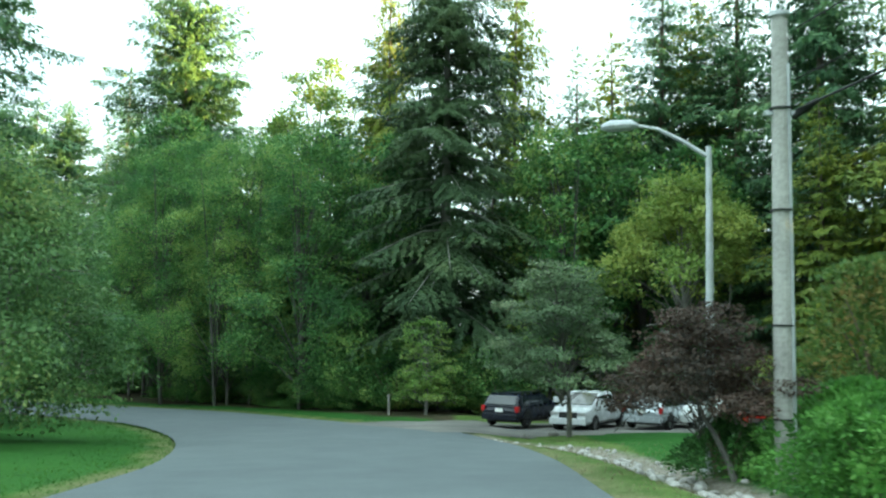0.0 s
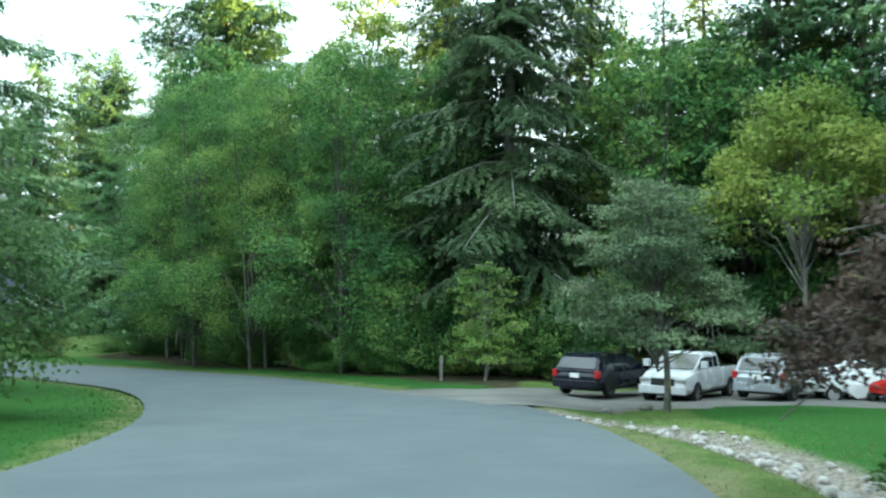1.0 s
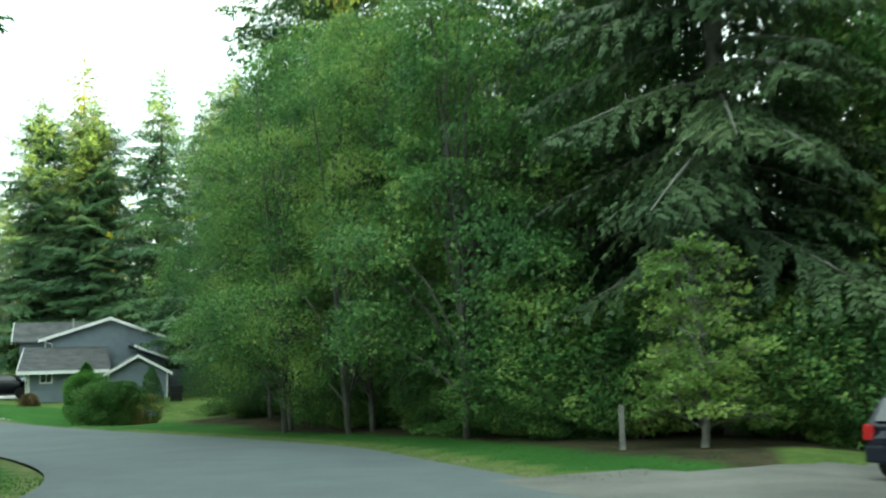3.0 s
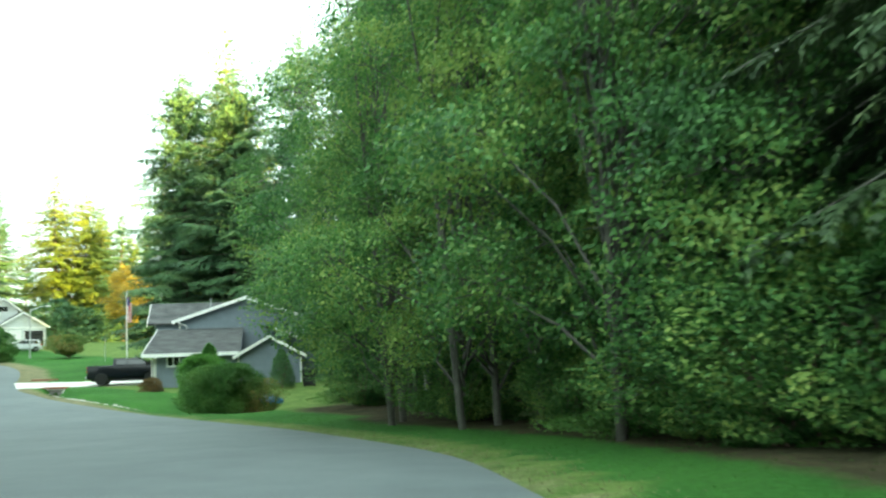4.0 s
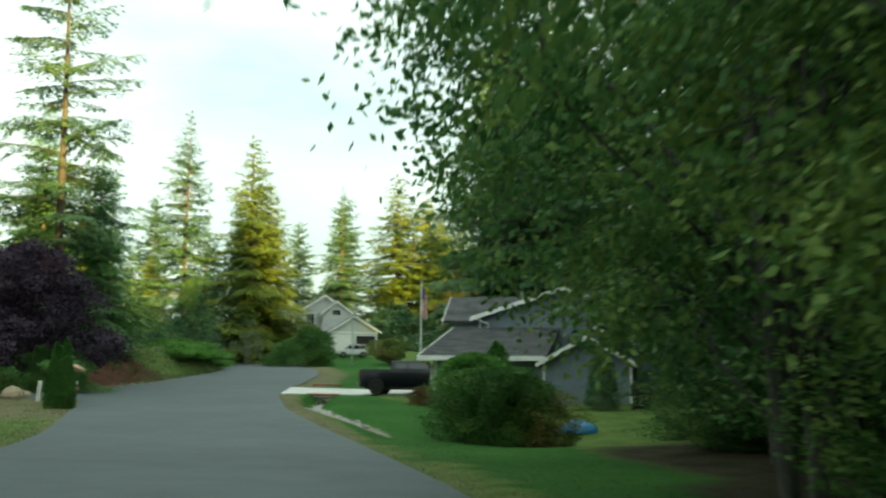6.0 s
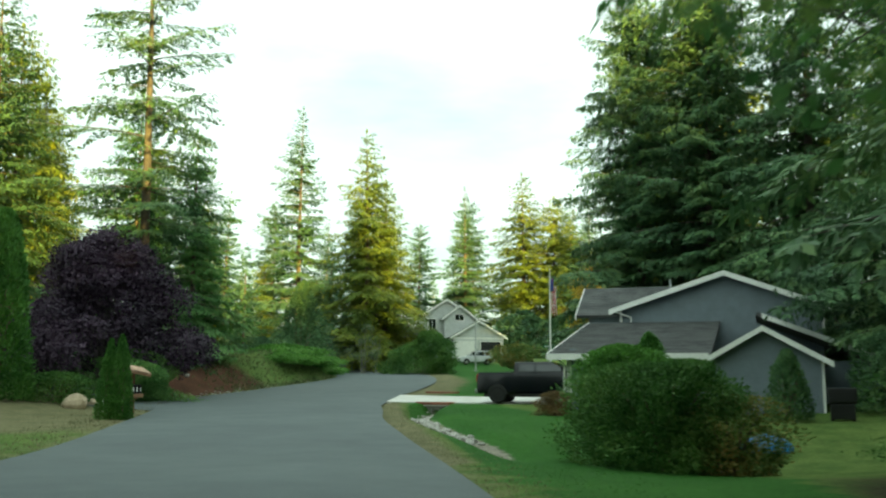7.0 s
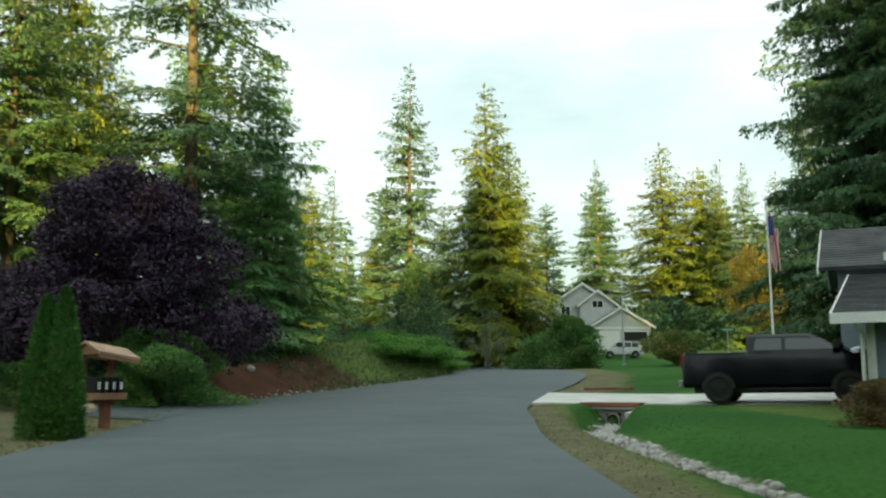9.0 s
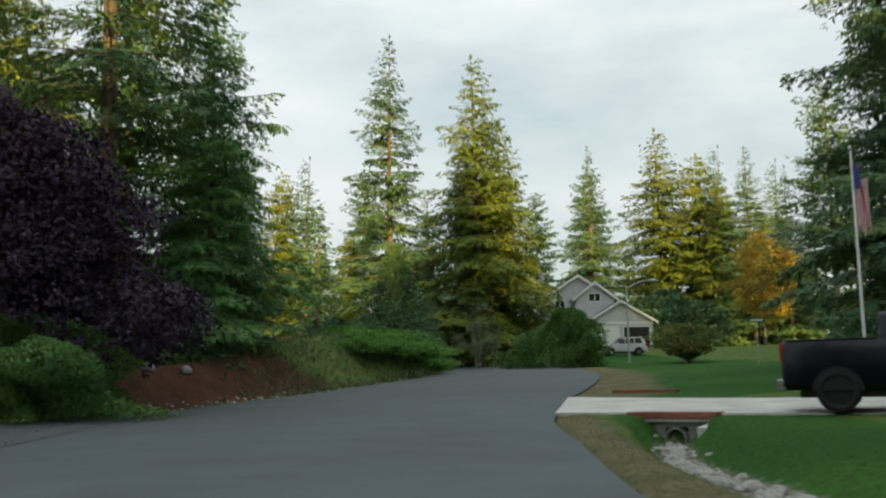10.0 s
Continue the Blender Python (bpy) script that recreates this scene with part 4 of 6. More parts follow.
# unseen belts of firs, added to keep the evening sun off the road
rng = np.random.default_rng(5)
for k in range(64):
    y = -95 + k * 2.7 + rng.normal() * 0.6
    x = 38 + 9 * (k % 2) + rng.normal() * 1.2
    stand(belt_fir, x, y, k * 47, rng.uniform(0.78, 1.0))
# six unseen firs left of the road, added to block sun and sky
for x, y in [(-24, 40), (-30, 45.5), (-37, 50), (-44, 53.5), (-33, 40), (-41, 45)]:
    stand(far_fir, x, y, x * 30, 0.76)
for k in range(12):
    stand(belt_fir, -40 + k * 7 + rng.normal(), -60 + rng.normal() * 3, k * 31, rng.uniform(0.8, 1.0))

# single trees and bushes
stand(broadleaf("young_maple", "young yellow-green maple on the grass verge", 31, 5.0, 2.2, 0.3, M["young_maple"], M["bark_grey"], 6500, 0.11, 34, 1, 0.16, 0.1, 0.26, 0.4, 0.25, 200, 0.5, 0.4), -0.9, 46.3)
stand(broadleaf("dogwood_tree", "spreading grey-green dogwood in tiers with a dark leaning trunk", 32, 6.5, 3.7, 1.5, M["dogwood"], M["bark_dark"], 20000, 0.11, 60, 1, 0.30, 0.15, 0.32, 0.45, 1.3, 400, 0.48, 0.22, (0.25, 0.0)), 4.2, 34.3)
stand(broadleaf("bronze_maple", "bronze-leaved tree with a crooked trunk", 33, 3.4, 2.0, 1.3, M["bronze"], M["bark_dark"], 15000, 0.075, 40, 1, 0.34, 0.4, 0.22, 0.5, 1.2, 160, 0.55, 0.4, (0.55, -0.9)), 4.9, 17.9)
stand(broadleaf("bigleaf_maple", "bright yellow-green maple in front of dark firs", 34, 12.6, 4.2, 6.4, M["maple"], M["bark_grey"], 20000, 0.2, 40, 1, 0.5, 0.2, 0.4, 0.6, 6.2, 300, 0.65), 12.0, 49.3)
stand(broadleaf("birch_tree", "light green birch on the corner lawn", 35, 8.8, 4.6, 0.4, M["birch"], M["bark_grey"], 40000, 0.15, 24, 2, 0.4, 0.4, 0.45, 0.4, 0.3), -13.4, 27.0)
stand(broadleaf("plum_tree", "round dark purple-leaved plum tree", 36, 9.1, 5.9, 0.9, M["plum"], M["bark_dark"], 70000, 0.17, 74, 2, 0.42, 0.5, 0.34, 0.6, 0.9, 300, 0.5), -74.6, 75.8)
stand(broadleaf("orange_birch", "sunlit yellow-orange birch beyond the wood", 37, 27, 4.2, 12, M["maple"], M["bark_grey"], 12000, 0.30, 14, 1), -10.5, 74)
stand(broadleaf("orange_birch", "yellow-orange tree at the end of the street", 38, 13, 4.5, 3, M["gold"], M["bark_grey"], 9000, 0.32, 12, 1), -120, 158)
arb = shrub("arborvitae", "tall clipped green arborvitae column", "shrub", 41, 1.5, 1.5, 8.6, M["arbor"], 11000, 0.24, 2.6, 0.06, 1.2, 0.03, 0.45)
for x, y in [(-67.9, 68.8), (-66.0, 66.4), (-64.0, 64.2)]:
    stand(arb, x, y, x * 40)
small_arb = shrub("small_arborvitae", "small twin-tipped arborvitae by the road", "shrub", 42, 0.42, 0.5, 3.0, M["arbor"], 9000, 0.10, 2.4, 0.06, 1.2, -0.05, 0.62)
twin = shrub("small_arborvitae", "small twin-tipped arborvitae by the road", "shrub", 142, 0.44, 0.5, 3.15, M["arbor"], 9000, 0.10, 2.4, 0.06, 1.2, -0.05, 0.62)
for ob in list(twin.children):
    ob.parent = small_arb
    ob.matrix_basis = Matrix.Translation((0.22, 0.34, 0))
bpy.data.objects.remove(twin)
stand(small_arb, -57.85, 70.75)
stand(shrub("juniper", "low spreading juniper at the drive", "shrub", 43, 1.9, 1.9, 2.7, M["hemlock"], 30000, 0.13, 2.0, 0.42, 0.8), -71.4, 76.2, 20)
stand(shrub("round_bush", "low rounded olive hedge", "shrub", 44, 2.2, 1.2, 1.3, M["hedge"], 6000, 0.13, 2.5, 0.1), -68.6, 71.6, 30)
stand(shrub("hedge_bush", "dark clipped hedge bush on the lawn", "shrub", 45, 1.75, 1.5, 2.75, M["hedge"], 42000, 0.10, 2.7, 0.26, 0.3, -0.2, 0.0, True), -36.3, 77.3, 44)
stand(shrub("rusty_hedge_bush", "low brownish hedge bush on the lawn", "shrub", 145, 1.15, 1.1, 2.0, M["rusty_green"], 14000, 0.09, 2.5, 0.22, 0.3, -0.2, 0.0, True), -34.9, 78.0, 20)
stand(shrub("laurel_bush", "tall bright green bush beside the hedge", "shrub", 46, 1.3, 1.5, 3.2, M["ivy"], 30000, 0.10, 2.5, 0.24, 0.3, -0.1, 0.0, True), -40.3, 79.9, 35)
stand(shrub("cone_bush", "conical dark green bush by the house wall", "shrub", 47, 0.9, 0.9, 3.1, M["arbor"], 7000, 0.13, 2.4, 0.1, 1.0, 0.03, 0.5), -44.0, 85.4)
stand(shrub("cone_bush", "narrow dark evergreen against the house", "shrub", 48, 0.75, 0.75, 2.5, M["fir"], 5000, 0.13, 2.4, 0.1, 1.0, 0.03, 0.3), -41.8, 90.4)
stand(shrub("barberry_bush", "small rust-red barberry beside the driveway", "shrub", 49, 0.65, 0.65, 0.88, M["barberry"], 7000, 0.07, 2.0, 0.2), -48.2, 84.8)
stand(shrub("corner_bush", "wide dark green bush at the street corner", "shrub", 50, 3.5, 2.6, 4.3, M["hedge"], 22000, 0.22, 2.0, 0.3), -103.9, 117.7, 30)
stand(shrub("rusty_bush", "round green bush with rusty tips on the far corner", "shrub", 51, 2.6, 2.4, 2.5, M["rusty_green"], 7000, 0.22, 2.0, 0.25, 0.2, 0.5, 0.0, True), -100.5, 127.5)
thicket = shrub("thicket", "dark green thicket under the far trees", "shrub", 58, 4.6, 3.2, 5.0, M["fir"], 3600, 0.5, 1.8, 0.5, 0.3)
rng = np.random.default_rng(9)
for k in range(34):
    a = radians(92 + k * 2.5)
    r = 128 + 26 * rng.random()
    stand(thicket, -45 + r * math.cos(a), 75 + r * math.sin(a), k * 61, rng.uniform(0.8, 1.5), -0.3)
for x, y, s in [(-82, 128, 0.9), (-76, 124, 0.8), (-88, 134, 1.0), (-118, 108.5, 0.8), (-124, 112, 0.9), (-131, 117, 0.9), (-101, 98, 0.45), (-108, 103, 0.5), (-84.5, 82.5, 0.5), (-88.5, 78.5, 0.6), (-82.0, 75.5, 0.5), (-93.5, 87.0, 0.5), (-98, 82, 0.7), (-80.0, 70, 0.6)]:
    stand(thicket, x, y, x * 31, s, -0.2)
stand(shrub("corner_cone", "dark conical evergreen before the firs", "shrub", 52, 2.7, 2.7, 9.0, M["fir"], 10000, 0.3, 2.2, 0.25, 0.4, 0.03, 0.72), -111.5, 107.6)
bare = broadleaf("bare_shrub", "thin half-bare shrub before dark firs", 71, 5.4, 2.0, 1.0, M["dogwood"], M["limb_pale"], 1500, 0.13, 22, 4, 0.5, 0.1, 0.3, 0.5, 1.4, 240, 0.6)
for x, y, rz, s in [(-112.5, 110.8, 0, 1.0), (-110.5, 114.6, 130, 1.1), (-116.0, 112.5, 60, 1.1)]:
    stand(bare, x, y, rz, s)
ivy = shrub("ivy_mound", "bright green trailing ground cover on the bank", "shrub", 53, 2.2, 1.9, 0.85, M["ivy"], 9000, 0.2, 2.0, 0.4, 0.2)
for x, y, rz, s in [(-91.0, 94.6, 40, 0.9), (-93.4, 97.2, 50, 1.0), (-95.8, 99.4, 30, 1.0), (-98.4, 101.6, 80, 0.95), (-100.6, 103.8, 10, 0.85), (-94.6, 95.4, 70, 1.1), (-97.6, 98.6, 120, 1.1), (-102.4, 105.0, 200, 0.7)]:
    stand(ivy, x, y, rz, s, -0.45)
near_bush = shrub("verge_bush", "rough green bush at the road verge", "shrub", 54, 1.8, 1.6, 1.9, M["ivy"], 9000, 0.14, 2.0, 0.25)
for x, y, rz, s in [(6.9, 14.6, 0, 0.75), (7.7, 12.6, 90, 0.9), (7.6, 17.4, 200, 0.9)]:
    stand(near_bush, x, y, rz, s)
stand(shrub("dark_bush", "low dark green bush at the foot of the lamp", "shrub", 57, 0.9, 0.8, 1.1, M["hedge"], 6000, 0.08, 2.0, 0.25), 5.5, 18.2)
stand(shrub("rust_tipped_bush", "tall green bush with rust-tipped leaves", "shrub", 55, 2.2, 2.2, 4.4, M["rusty_green"], 14000, 0.14, 2.0, 0.25), 9.6, 20.0)
under = shrub("undergrowth", "dark leafy undergrowth at the edge of the wood", "undergrowth", 56, 2.3, 1.7, 1.2, M["hedge"], 6500, 0.12, 1.6, 0.6, 0.1)
for k, (x, y) in enumerate([(-4.2, 51.5), (-7.6, 55.2), (-9.8, 58.6), (-12.6, 62.4), (-16.5, 66.8), (-21.0, 71.4), (-26.0, 76.0), (-1.5, 54.0), (3.2, 50.5), (-10, 64), (-30.5, 80.5), (-20, 75), (-4, 58), (-26, 81)]):
    stand(under, x, y, k * 57, 0.75 + 0.09 * (k % 5), -0.1)


edge_bush = shrub("edge_bush", "tall leafy green bush at the edge of the wood", "shrub", 59, 2.0, 1.8, 3.4, M["alder"], 15000, 0.13, 2.0, 0.5, 0.1, 0.25, 0.2, True)
for x, y, rz, s in [(-2.6, 50.2, 0, 0.95), (0.8, 50.2, 80, 1.0), (-4.6, 51.2, 160, 0.85), (2.9, 49.6, 240, 1.0), (-15.4, 62.2, 40, 0.7), (-26.5, 75.5, 300, 0.8), (-6.6, 53.6, 30, 0.6), (-10.6, 58.2, 120, 0.6)]:
    stand(edge_bush, x, y, rz, s, -0.1)
wall_bush = shrub("wall_bush", "dark rounded evergreen beside the grey house", "shrub", 60, 1.6, 1.5, 2.9, M["fir"], 9000, 0.15, 2.2, 0.25, 0.4)
for x, y, rz, s in [(-40.4, 95.4, 0, 1.0), (-38.0, 97.4, 90, 1.15), (-35.2, 93.5, 30, 0.9), (-32.0, 90.5, 200, 0.9)]:
    stand(wall_bush, x, y, rz, s)


# ---- street furniture ----
def street_lamp(label, height, arm, x, y, rz):
    lamp = thing("street_lamp", label, "street lamp", on_land(x, y, rz))
    part("pole", tube_bm([(0, 0, -0.3, 0.105), (0, 0, 0.4, 0.105), (0, 0, height, 0.06)], 12), M["galvanised"], lamp)
    part("base_plate", boxes(((-0.17, -0.17, -0.05), (0.17, 0.17, 0.05), 0.01)), M["galvanised"], lamp)
    part("arm", tube_bm([(0, 0, height - 0.22, 0.045), (-arm * 0.35, 0, height + 0.10, 0.04), (-arm * 0.7, 0, height + 0.34, 0.035), (-arm, 0, height + 0.40, 0.03)], 8), M["galvanised"], lamp)
    part("head", tube_bm([(-arm + 0.05, 0, height + 0.40, 0.04), (-arm - 0.1, 0, height + 0.41, 0.11), (-arm - 0.5, 0, height + 0.38, 0.12), (-arm - 0.68, 0, height + 0.35, 0.05)], 10), M["galvanised"], lamp, "pale cobra-head lamp")
    return lamp


street_lamp("galvanised street lamp with a curved arm", 6.35, 1.45, 5.38, 18.9, 0)
street_lamp("galvanised street lamp before a pale house", 6.3, 1.9, -105.7, 126.0, 238)
pole = thing("utility_pole", "weathered grey wooden utility pole with cables", "utility pole", on_land(6.07, 16.7))
part("pole", tube_bm([(0, 0, -0.5, 0.18), (0, 0, 3, 0.168), (0, 0, 8.1, 0.14)], 14), M["pole_wood"], pole)
part("pole_cap", tube_bm([(0, 0, 8.08, 0.19), (0, 0, 8.15, 0.19)], 12), M["galvanised"], pole)
part("conduit", tube_bm([(0.13, -0.13, -0.2, 0.035), (0.13, -0.13, 2.0, 0.035), (0.11, -0.11, 7.2, 0.03)], 8), M["galvanised"], pole)
for z in (1.0, 2.6, 4.6, 6.4):
    part("strap", tube_bm([(0, 0, z, 0.20), (0, 0, z + 0.03, 0.20)], 12), M["black_plastic"], pole)
part("bracket", boxes(((-0.28, -0.05, 6.3), (0.28, 0.05, 6.38), 0.01)), M["galvanised"], pole)
part("splice_case", tube_bm([(0.2, -0.1, 6.25, 0.05), (0.32, -0.35, 6.36, 0.07), (0.45, -0.6, 6.45, 0.04)], 8), M["black_plastic"], pole)
for k, (z, r) in enumerate(((6.35, 0.022), (6.9, 0.01), (7.8, 0.012))):
    part("cable", tube_bm([(0.2 + 4.5 * s, -0.2 - 18 * s, z + 2.2 * s - 1.6 * s * (1 - s), r) for s in np.linspace(0, 1, 8)], 6), M["black_plastic"], pole)


# ---- houses ----
def gable_wall(points, y, t=0.16):
    """An upright wall from a polygon in (x, z), its outer face at y, running inwards."""
    return prism(points, "y", y, y + t)


def lap_siding(points, y, board=0.17):
    """Overlapping boards over a wall polygon given in (x, z), cut to its outline; boards face -y."""
    zs = [p[1] for p in points]
    lo, hi = min(zs), max(zs)
    n = len(points)

    def span(z):
        xs = []
        for k in range(n):
            (xa, za), (xb, zb) = points[k], points[(k + 1) % n]
            if (za <= z < zb) or (zb <= z < za):
                xs.append(xa + (xb - xa) * (z - za) / (zb - za))
        return (min(xs), max(xs)) if len(xs) > 1 else None
    z, made = lo, []
    while z < hi - 0.02:
        z2 = min(z + board, hi - 0.005)
        a, b = span(z + 0.002), span(z2 - 0.002)
        if a and b:
            bm = bmesh.new()
            q = [bm.verts.new(v) for v in ((a[0], y - 0.024, z), (a[1], y - 0.024, z), (b[1], y - 0.004, z2), (b[0], y - 0.004, z2), (a[0], y, z), (a[1], y, z))]
            bm.faces.new((q[0], q[1], q[2], q[3]))
            bm.faces.new((q[4], q[5], q[1], q[0]))
            made.append(bm)
        z += board
    return made


def slab(a, b, c, d, t=0.14):
    """A roof plane of thickness t under the four corners."""
    bm = bmesh.new()
    n = (Vector(b) - Vector(a)).cross(Vector(d) - Vector(a)).normalized()
    if n.z < 0:
        n = -n
    top = [bm.verts.new(p) for p in (a, b, c, d)]
    low = [bm.verts.new(Vector(p) - n * t) for p in (a, b, c, d)]
    bm.faces.new(top)
    bm.faces.new(low[::-1])
    for k in range(4):
        bm.faces.new((top[k], low[k], low[(k + 1) % 4], top[(k + 1) % 4]))
    bmesh.ops.recalc_face_normals(bm, faces=bm.faces[:])
    return bm


def shingled(a, b, c, d, parent, label=""):
    """A roof plane with courses of shingles lying on it. a-b is the eave, d-c the ridge."""
    roof = part("roof", slab(a, b, c, d), M["shingle"], parent, label)
    a, b, c, d = (Vector(p) for p in (a, b, c, d))
    up = ((d - a).length + (c - b).length) / 2
    n = (b - a).cross(d - a).normalized()
    if n.z < 0:
        n = -n
    rows = max(3, int(up / 0.22))
    for k in range(rows):
        bm = bmesh.new()
        s, e = k / rows, (k + 1) / rows
        l0, r0, l1, r1 = a.lerp(d, s), b.lerp(c, s), a.lerp(d, e), b.lerp(c, e)
        q = [bm.verts.new(p) for p in (l0 + n * 0.022, r0 + n * 0.022, r1 + n * 0.006, l1 + n * 0.006, l0 + n * 0.004, r0 + n * 0.004)]
        bm.faces.new(q[:4])
        bm.faces.new((q[4], q[5], q[1], q[0]))
        part("shingle_course", bm, M["shingle"], roof)
    return roof


def barge(parent, a, b, depth=0.2, t=0.05, name="barge_board"):
    """A white board along the sloping or level edge from a to b."""
    a, b = Vector(a), Vector(b)
    bm = bmesh.new()
    d = (b - a).normalized()
    side = d.cross(Vector((0, 0, 1))).normalized() * t / 2
    q = [bm.verts.new(p + s + Vector((0, 0, z))) for p in (a, b) for s in (-side, side) for z in (0.03, -depth)]
    for f in ((0, 1, 3, 2), (4, 6, 7, 5), (0, 2, 6, 4), (1, 5, 7, 3), (0, 4, 5, 1), (2, 3, 7, 6)):
        bm.faces.new([q[k] for k in f])
    bmesh.ops.recalc_face_normals(bm, faces=bm.faces[:])
    return part(name, bm, M["white"], parent)


def window(parent, x0, x1, z0, z1, y, bars=1):
    """Framed window on a wall that faces -y."""
    w = part("window", boxes(((x0 - 0.09, y - 0.05, z0 - 0.09), (x1 + 0.09, y - 0.002, z0), 0.008), ((x0 - 0.09, y - 0.05, z1), (x1 + 0.09, y - 0.002, z1 + 0.09), 0.008),
                             ((x0 - 0.09, y - 0.05, z0), (x0, y - 0.002, z1), 0.008), ((x1, y - 0.05, z0), (x1 + 0.09, y - 0.002, z1), 0.008)), M["white"], parent)
    step = (x1 - x0) / (bars + 1)
    for k in range(bars + 1):
        part("pane", boxes(((x0 + k * step + 0.01, y - 0.02, z0 + 0.01), (x0 + (k + 1) * step - 0.01, y - 0.006, z1 - 0.01))), M["glass"], w)
    for k in range(bars):
        xx = x0 + (k + 1) * step
        part("glazing_bar", boxes(((xx - 0.025, y - 0.04, z0), (xx + 0.025, y - 0.003, z1))), M["white"], w)
    return w


def grey_house():
    h = thing("house", "grey-blue two-storey house with white trim and dark shingle roof", "house", pose(-46.06, 91.12, 0.25, 0, 0, 35.9))
    eave, up = 2.92, 5.6

    def front(points, y, name="wall", mat="siding"):
        w = part(name, gable_wall(points, y), M[mat], h)
        for bm in lap_siding(points, y):
            part("board", bm, M[mat], w)
        return w
    # garage wing, shed roof up to the upper storey
    front([(-5.7, 0), (0, 0), (0, eave - 0.1), (-5.7, eave - 0.1)], 0.35)
    part("wall", boxes(((-5.7, 0.5, 0), (-5.54, 10.4, eave + 0.2))), M["siding"], h)
    # black colour stands in for the shade on the doors
    part("garage_door", boxes(((-5.73, 1.9, 0), (-5.703, 4.6, 2.25), 0.01), ((-5.73, 5.0, 0), (-5.703, 9.6, 2.25), 0.01)), M["black_plastic"], h, "garage doors coloured black for the shade under the eave")
    part("corner_board", boxes(((-5.8, 0.28, 0), (-5.62, 0.42, eave - 0.1), 0.01)), M["white"], h)
    shingled((-6.5, -0.45, eave - 0.05), (0.2, -0.45, eave - 0.05), (0.2, 10.5, 4.85), (-6.5, 10.5, 4.85), h)
    barge(h, (-6.5, -0.47, eave - 0.06), (0.1, -0.47, eave - 0.06), 0.22, 0.05, "gutter")
    barge(h, (-6.53, -0.45, eave - 0.06), (-6.53, 10.5, 4.84), 0.22)
    part("corner_board", boxes(((-5.82, 0.28, 0), (-5.66, 0.52, eave - 0.12), 0.01)), M["white"], h)
    part("downspout", tube_bm([(-5.9, 0.2, 0.1, 0.045), (-5.9, 0.2, eave - 0.5, 0.045), (-6.1, -0.35, eave - 0.2, 0.045)], 8), M["white"], h)
    window(h, -4.85, -4.1, 2.02, 2.62, 0.325, 1)
    # projecting gable
    gp = [(0.0, -1.0), (4.45, -1.0), (4.45, eave - 0.35), (2.2, 3.72), (0.0, eave - 0.35)]
    front(gp, 0.0)
    part("wall", boxes(((4.29, 0.16, -1.0), (4.45, 6.0, eave - 0.35))), M["siding"], h)
    shingled((-0.35, -0.4, eave - 0.42), (-0.35, 7.0, eave - 0.42), (2.2, 7.0, 3.95), (2.2, -0.4, 3.95), h)
    shingled((4.8, 7.0, eave - 0.42), (4.8, -0.4, eave - 0.42), (2.2, -0.4, 3.95), (2.2, 7.0, 3.95), h)
    barge(h, (-0.35, -0.43, eave - 0.42), (2.2, -0.43, 3.95))
    barge(h, (2.2, -0.43, 3.95), (4.8, -0.43, eave - 0.42))
    for x in (-0.02, 4.37):
        part("corner_board", boxes(((x, -0.05, -1.0), (x + 0.1, 0.1, eave - 0.4), 0.01)), M["white"], h)
    # low roof at the back on the other side
    part("wall", boxes(((4.46, 5.6, -1.2), (7.0, 16, 2.7))), M["siding"], h)
    shingled((7.3, 16.2, 2.8), (7.3, 5.3, 2.8), (2.0, 5.3, 4.9), (2.0, 16.2, 4.9), h)
    barge(h, (2.2, 5.27, 4.83), (7.3, 5.27, 2.8))
    # upper storey with its gable to the street
    uz = [(-4.85, 2.6), (5.1, 2.6), (5.1, up), (0.45, 7.2), (-4.85, up)]
    front(uz, 10.55)
    part("wall", boxes(((-4.85, 10.75, 2.6), (-4.69, 19, up))), M["siding"], h)
    part("wall", boxes(((4.94, 10.75, 2.6), (5.1, 19, up))), M["siding"], h)
    shingled((-5.4, 10.1, up - 0.12), (-5.4, 19.5, up - 0.12), (0.45, 19.5, 7.38), (0.45, 10.1, 7.38), h)
    shingled((5.6, 19.5, up - 0.12), (5.6, 10.1, up - 0.12), (0.45, 10.1, 7.38), (0.45, 19.5, 7.38), h)
    barge(h, (-5.4, 10.07, up - 0.12), (0.45, 10.07, 7.38), 0.24)
    barge(h, (0.45, 10.07, 7.38), (5.6, 10.07, up - 0.12), 0.24)
    for x in (-4.9, 5.05):
        part("corner_board", boxes(((x, 10.5, 4.4), (x + 0.12, 10.7, up - 0.1), 0.01)), M["white"], h)
    part("gable_vent", boxes(((0.25, 10.50, 6.55), (0.65, 10.54, 6.85))), M["siding"], h)
    part("downspout", tube_bm([(-4.3, 10.4, 4.6, 0.045), (-4.3, 10.4, 5.1, 0.045), (-5.1, 10.15, 5.4, 0.045)], 8), M["white"], h)
    # cross wing with its own ridge
    part("wall", boxes(((-7.0, 13.2, 0), (-4.87, 18.6, up - 0.1))), M["siding"], h)
    part("gable", prism([(13.2, up - 0.1), (18.6, up - 0.1), (15.9, 7.1)], "x", -7.0, -6.85), M["siding"], h)
    shingled((-7.6, 12.7, up - 0.2), (-1.0, 12.7, up - 0.2), (-1.0, 15.9, 7.2), (-7.6, 15.9, 7.2), h)
    shingled((-1.0, 19.1, up - 0.2), (-7.6, 19.1, up - 0.2), (-7.6, 15.9, 7.2), (-1.0, 15.9, 7.2), h)
    barge(h, (-7.63, 12.7, up - 0.2), (-7.63, 15.9, 7.2), 0.26)
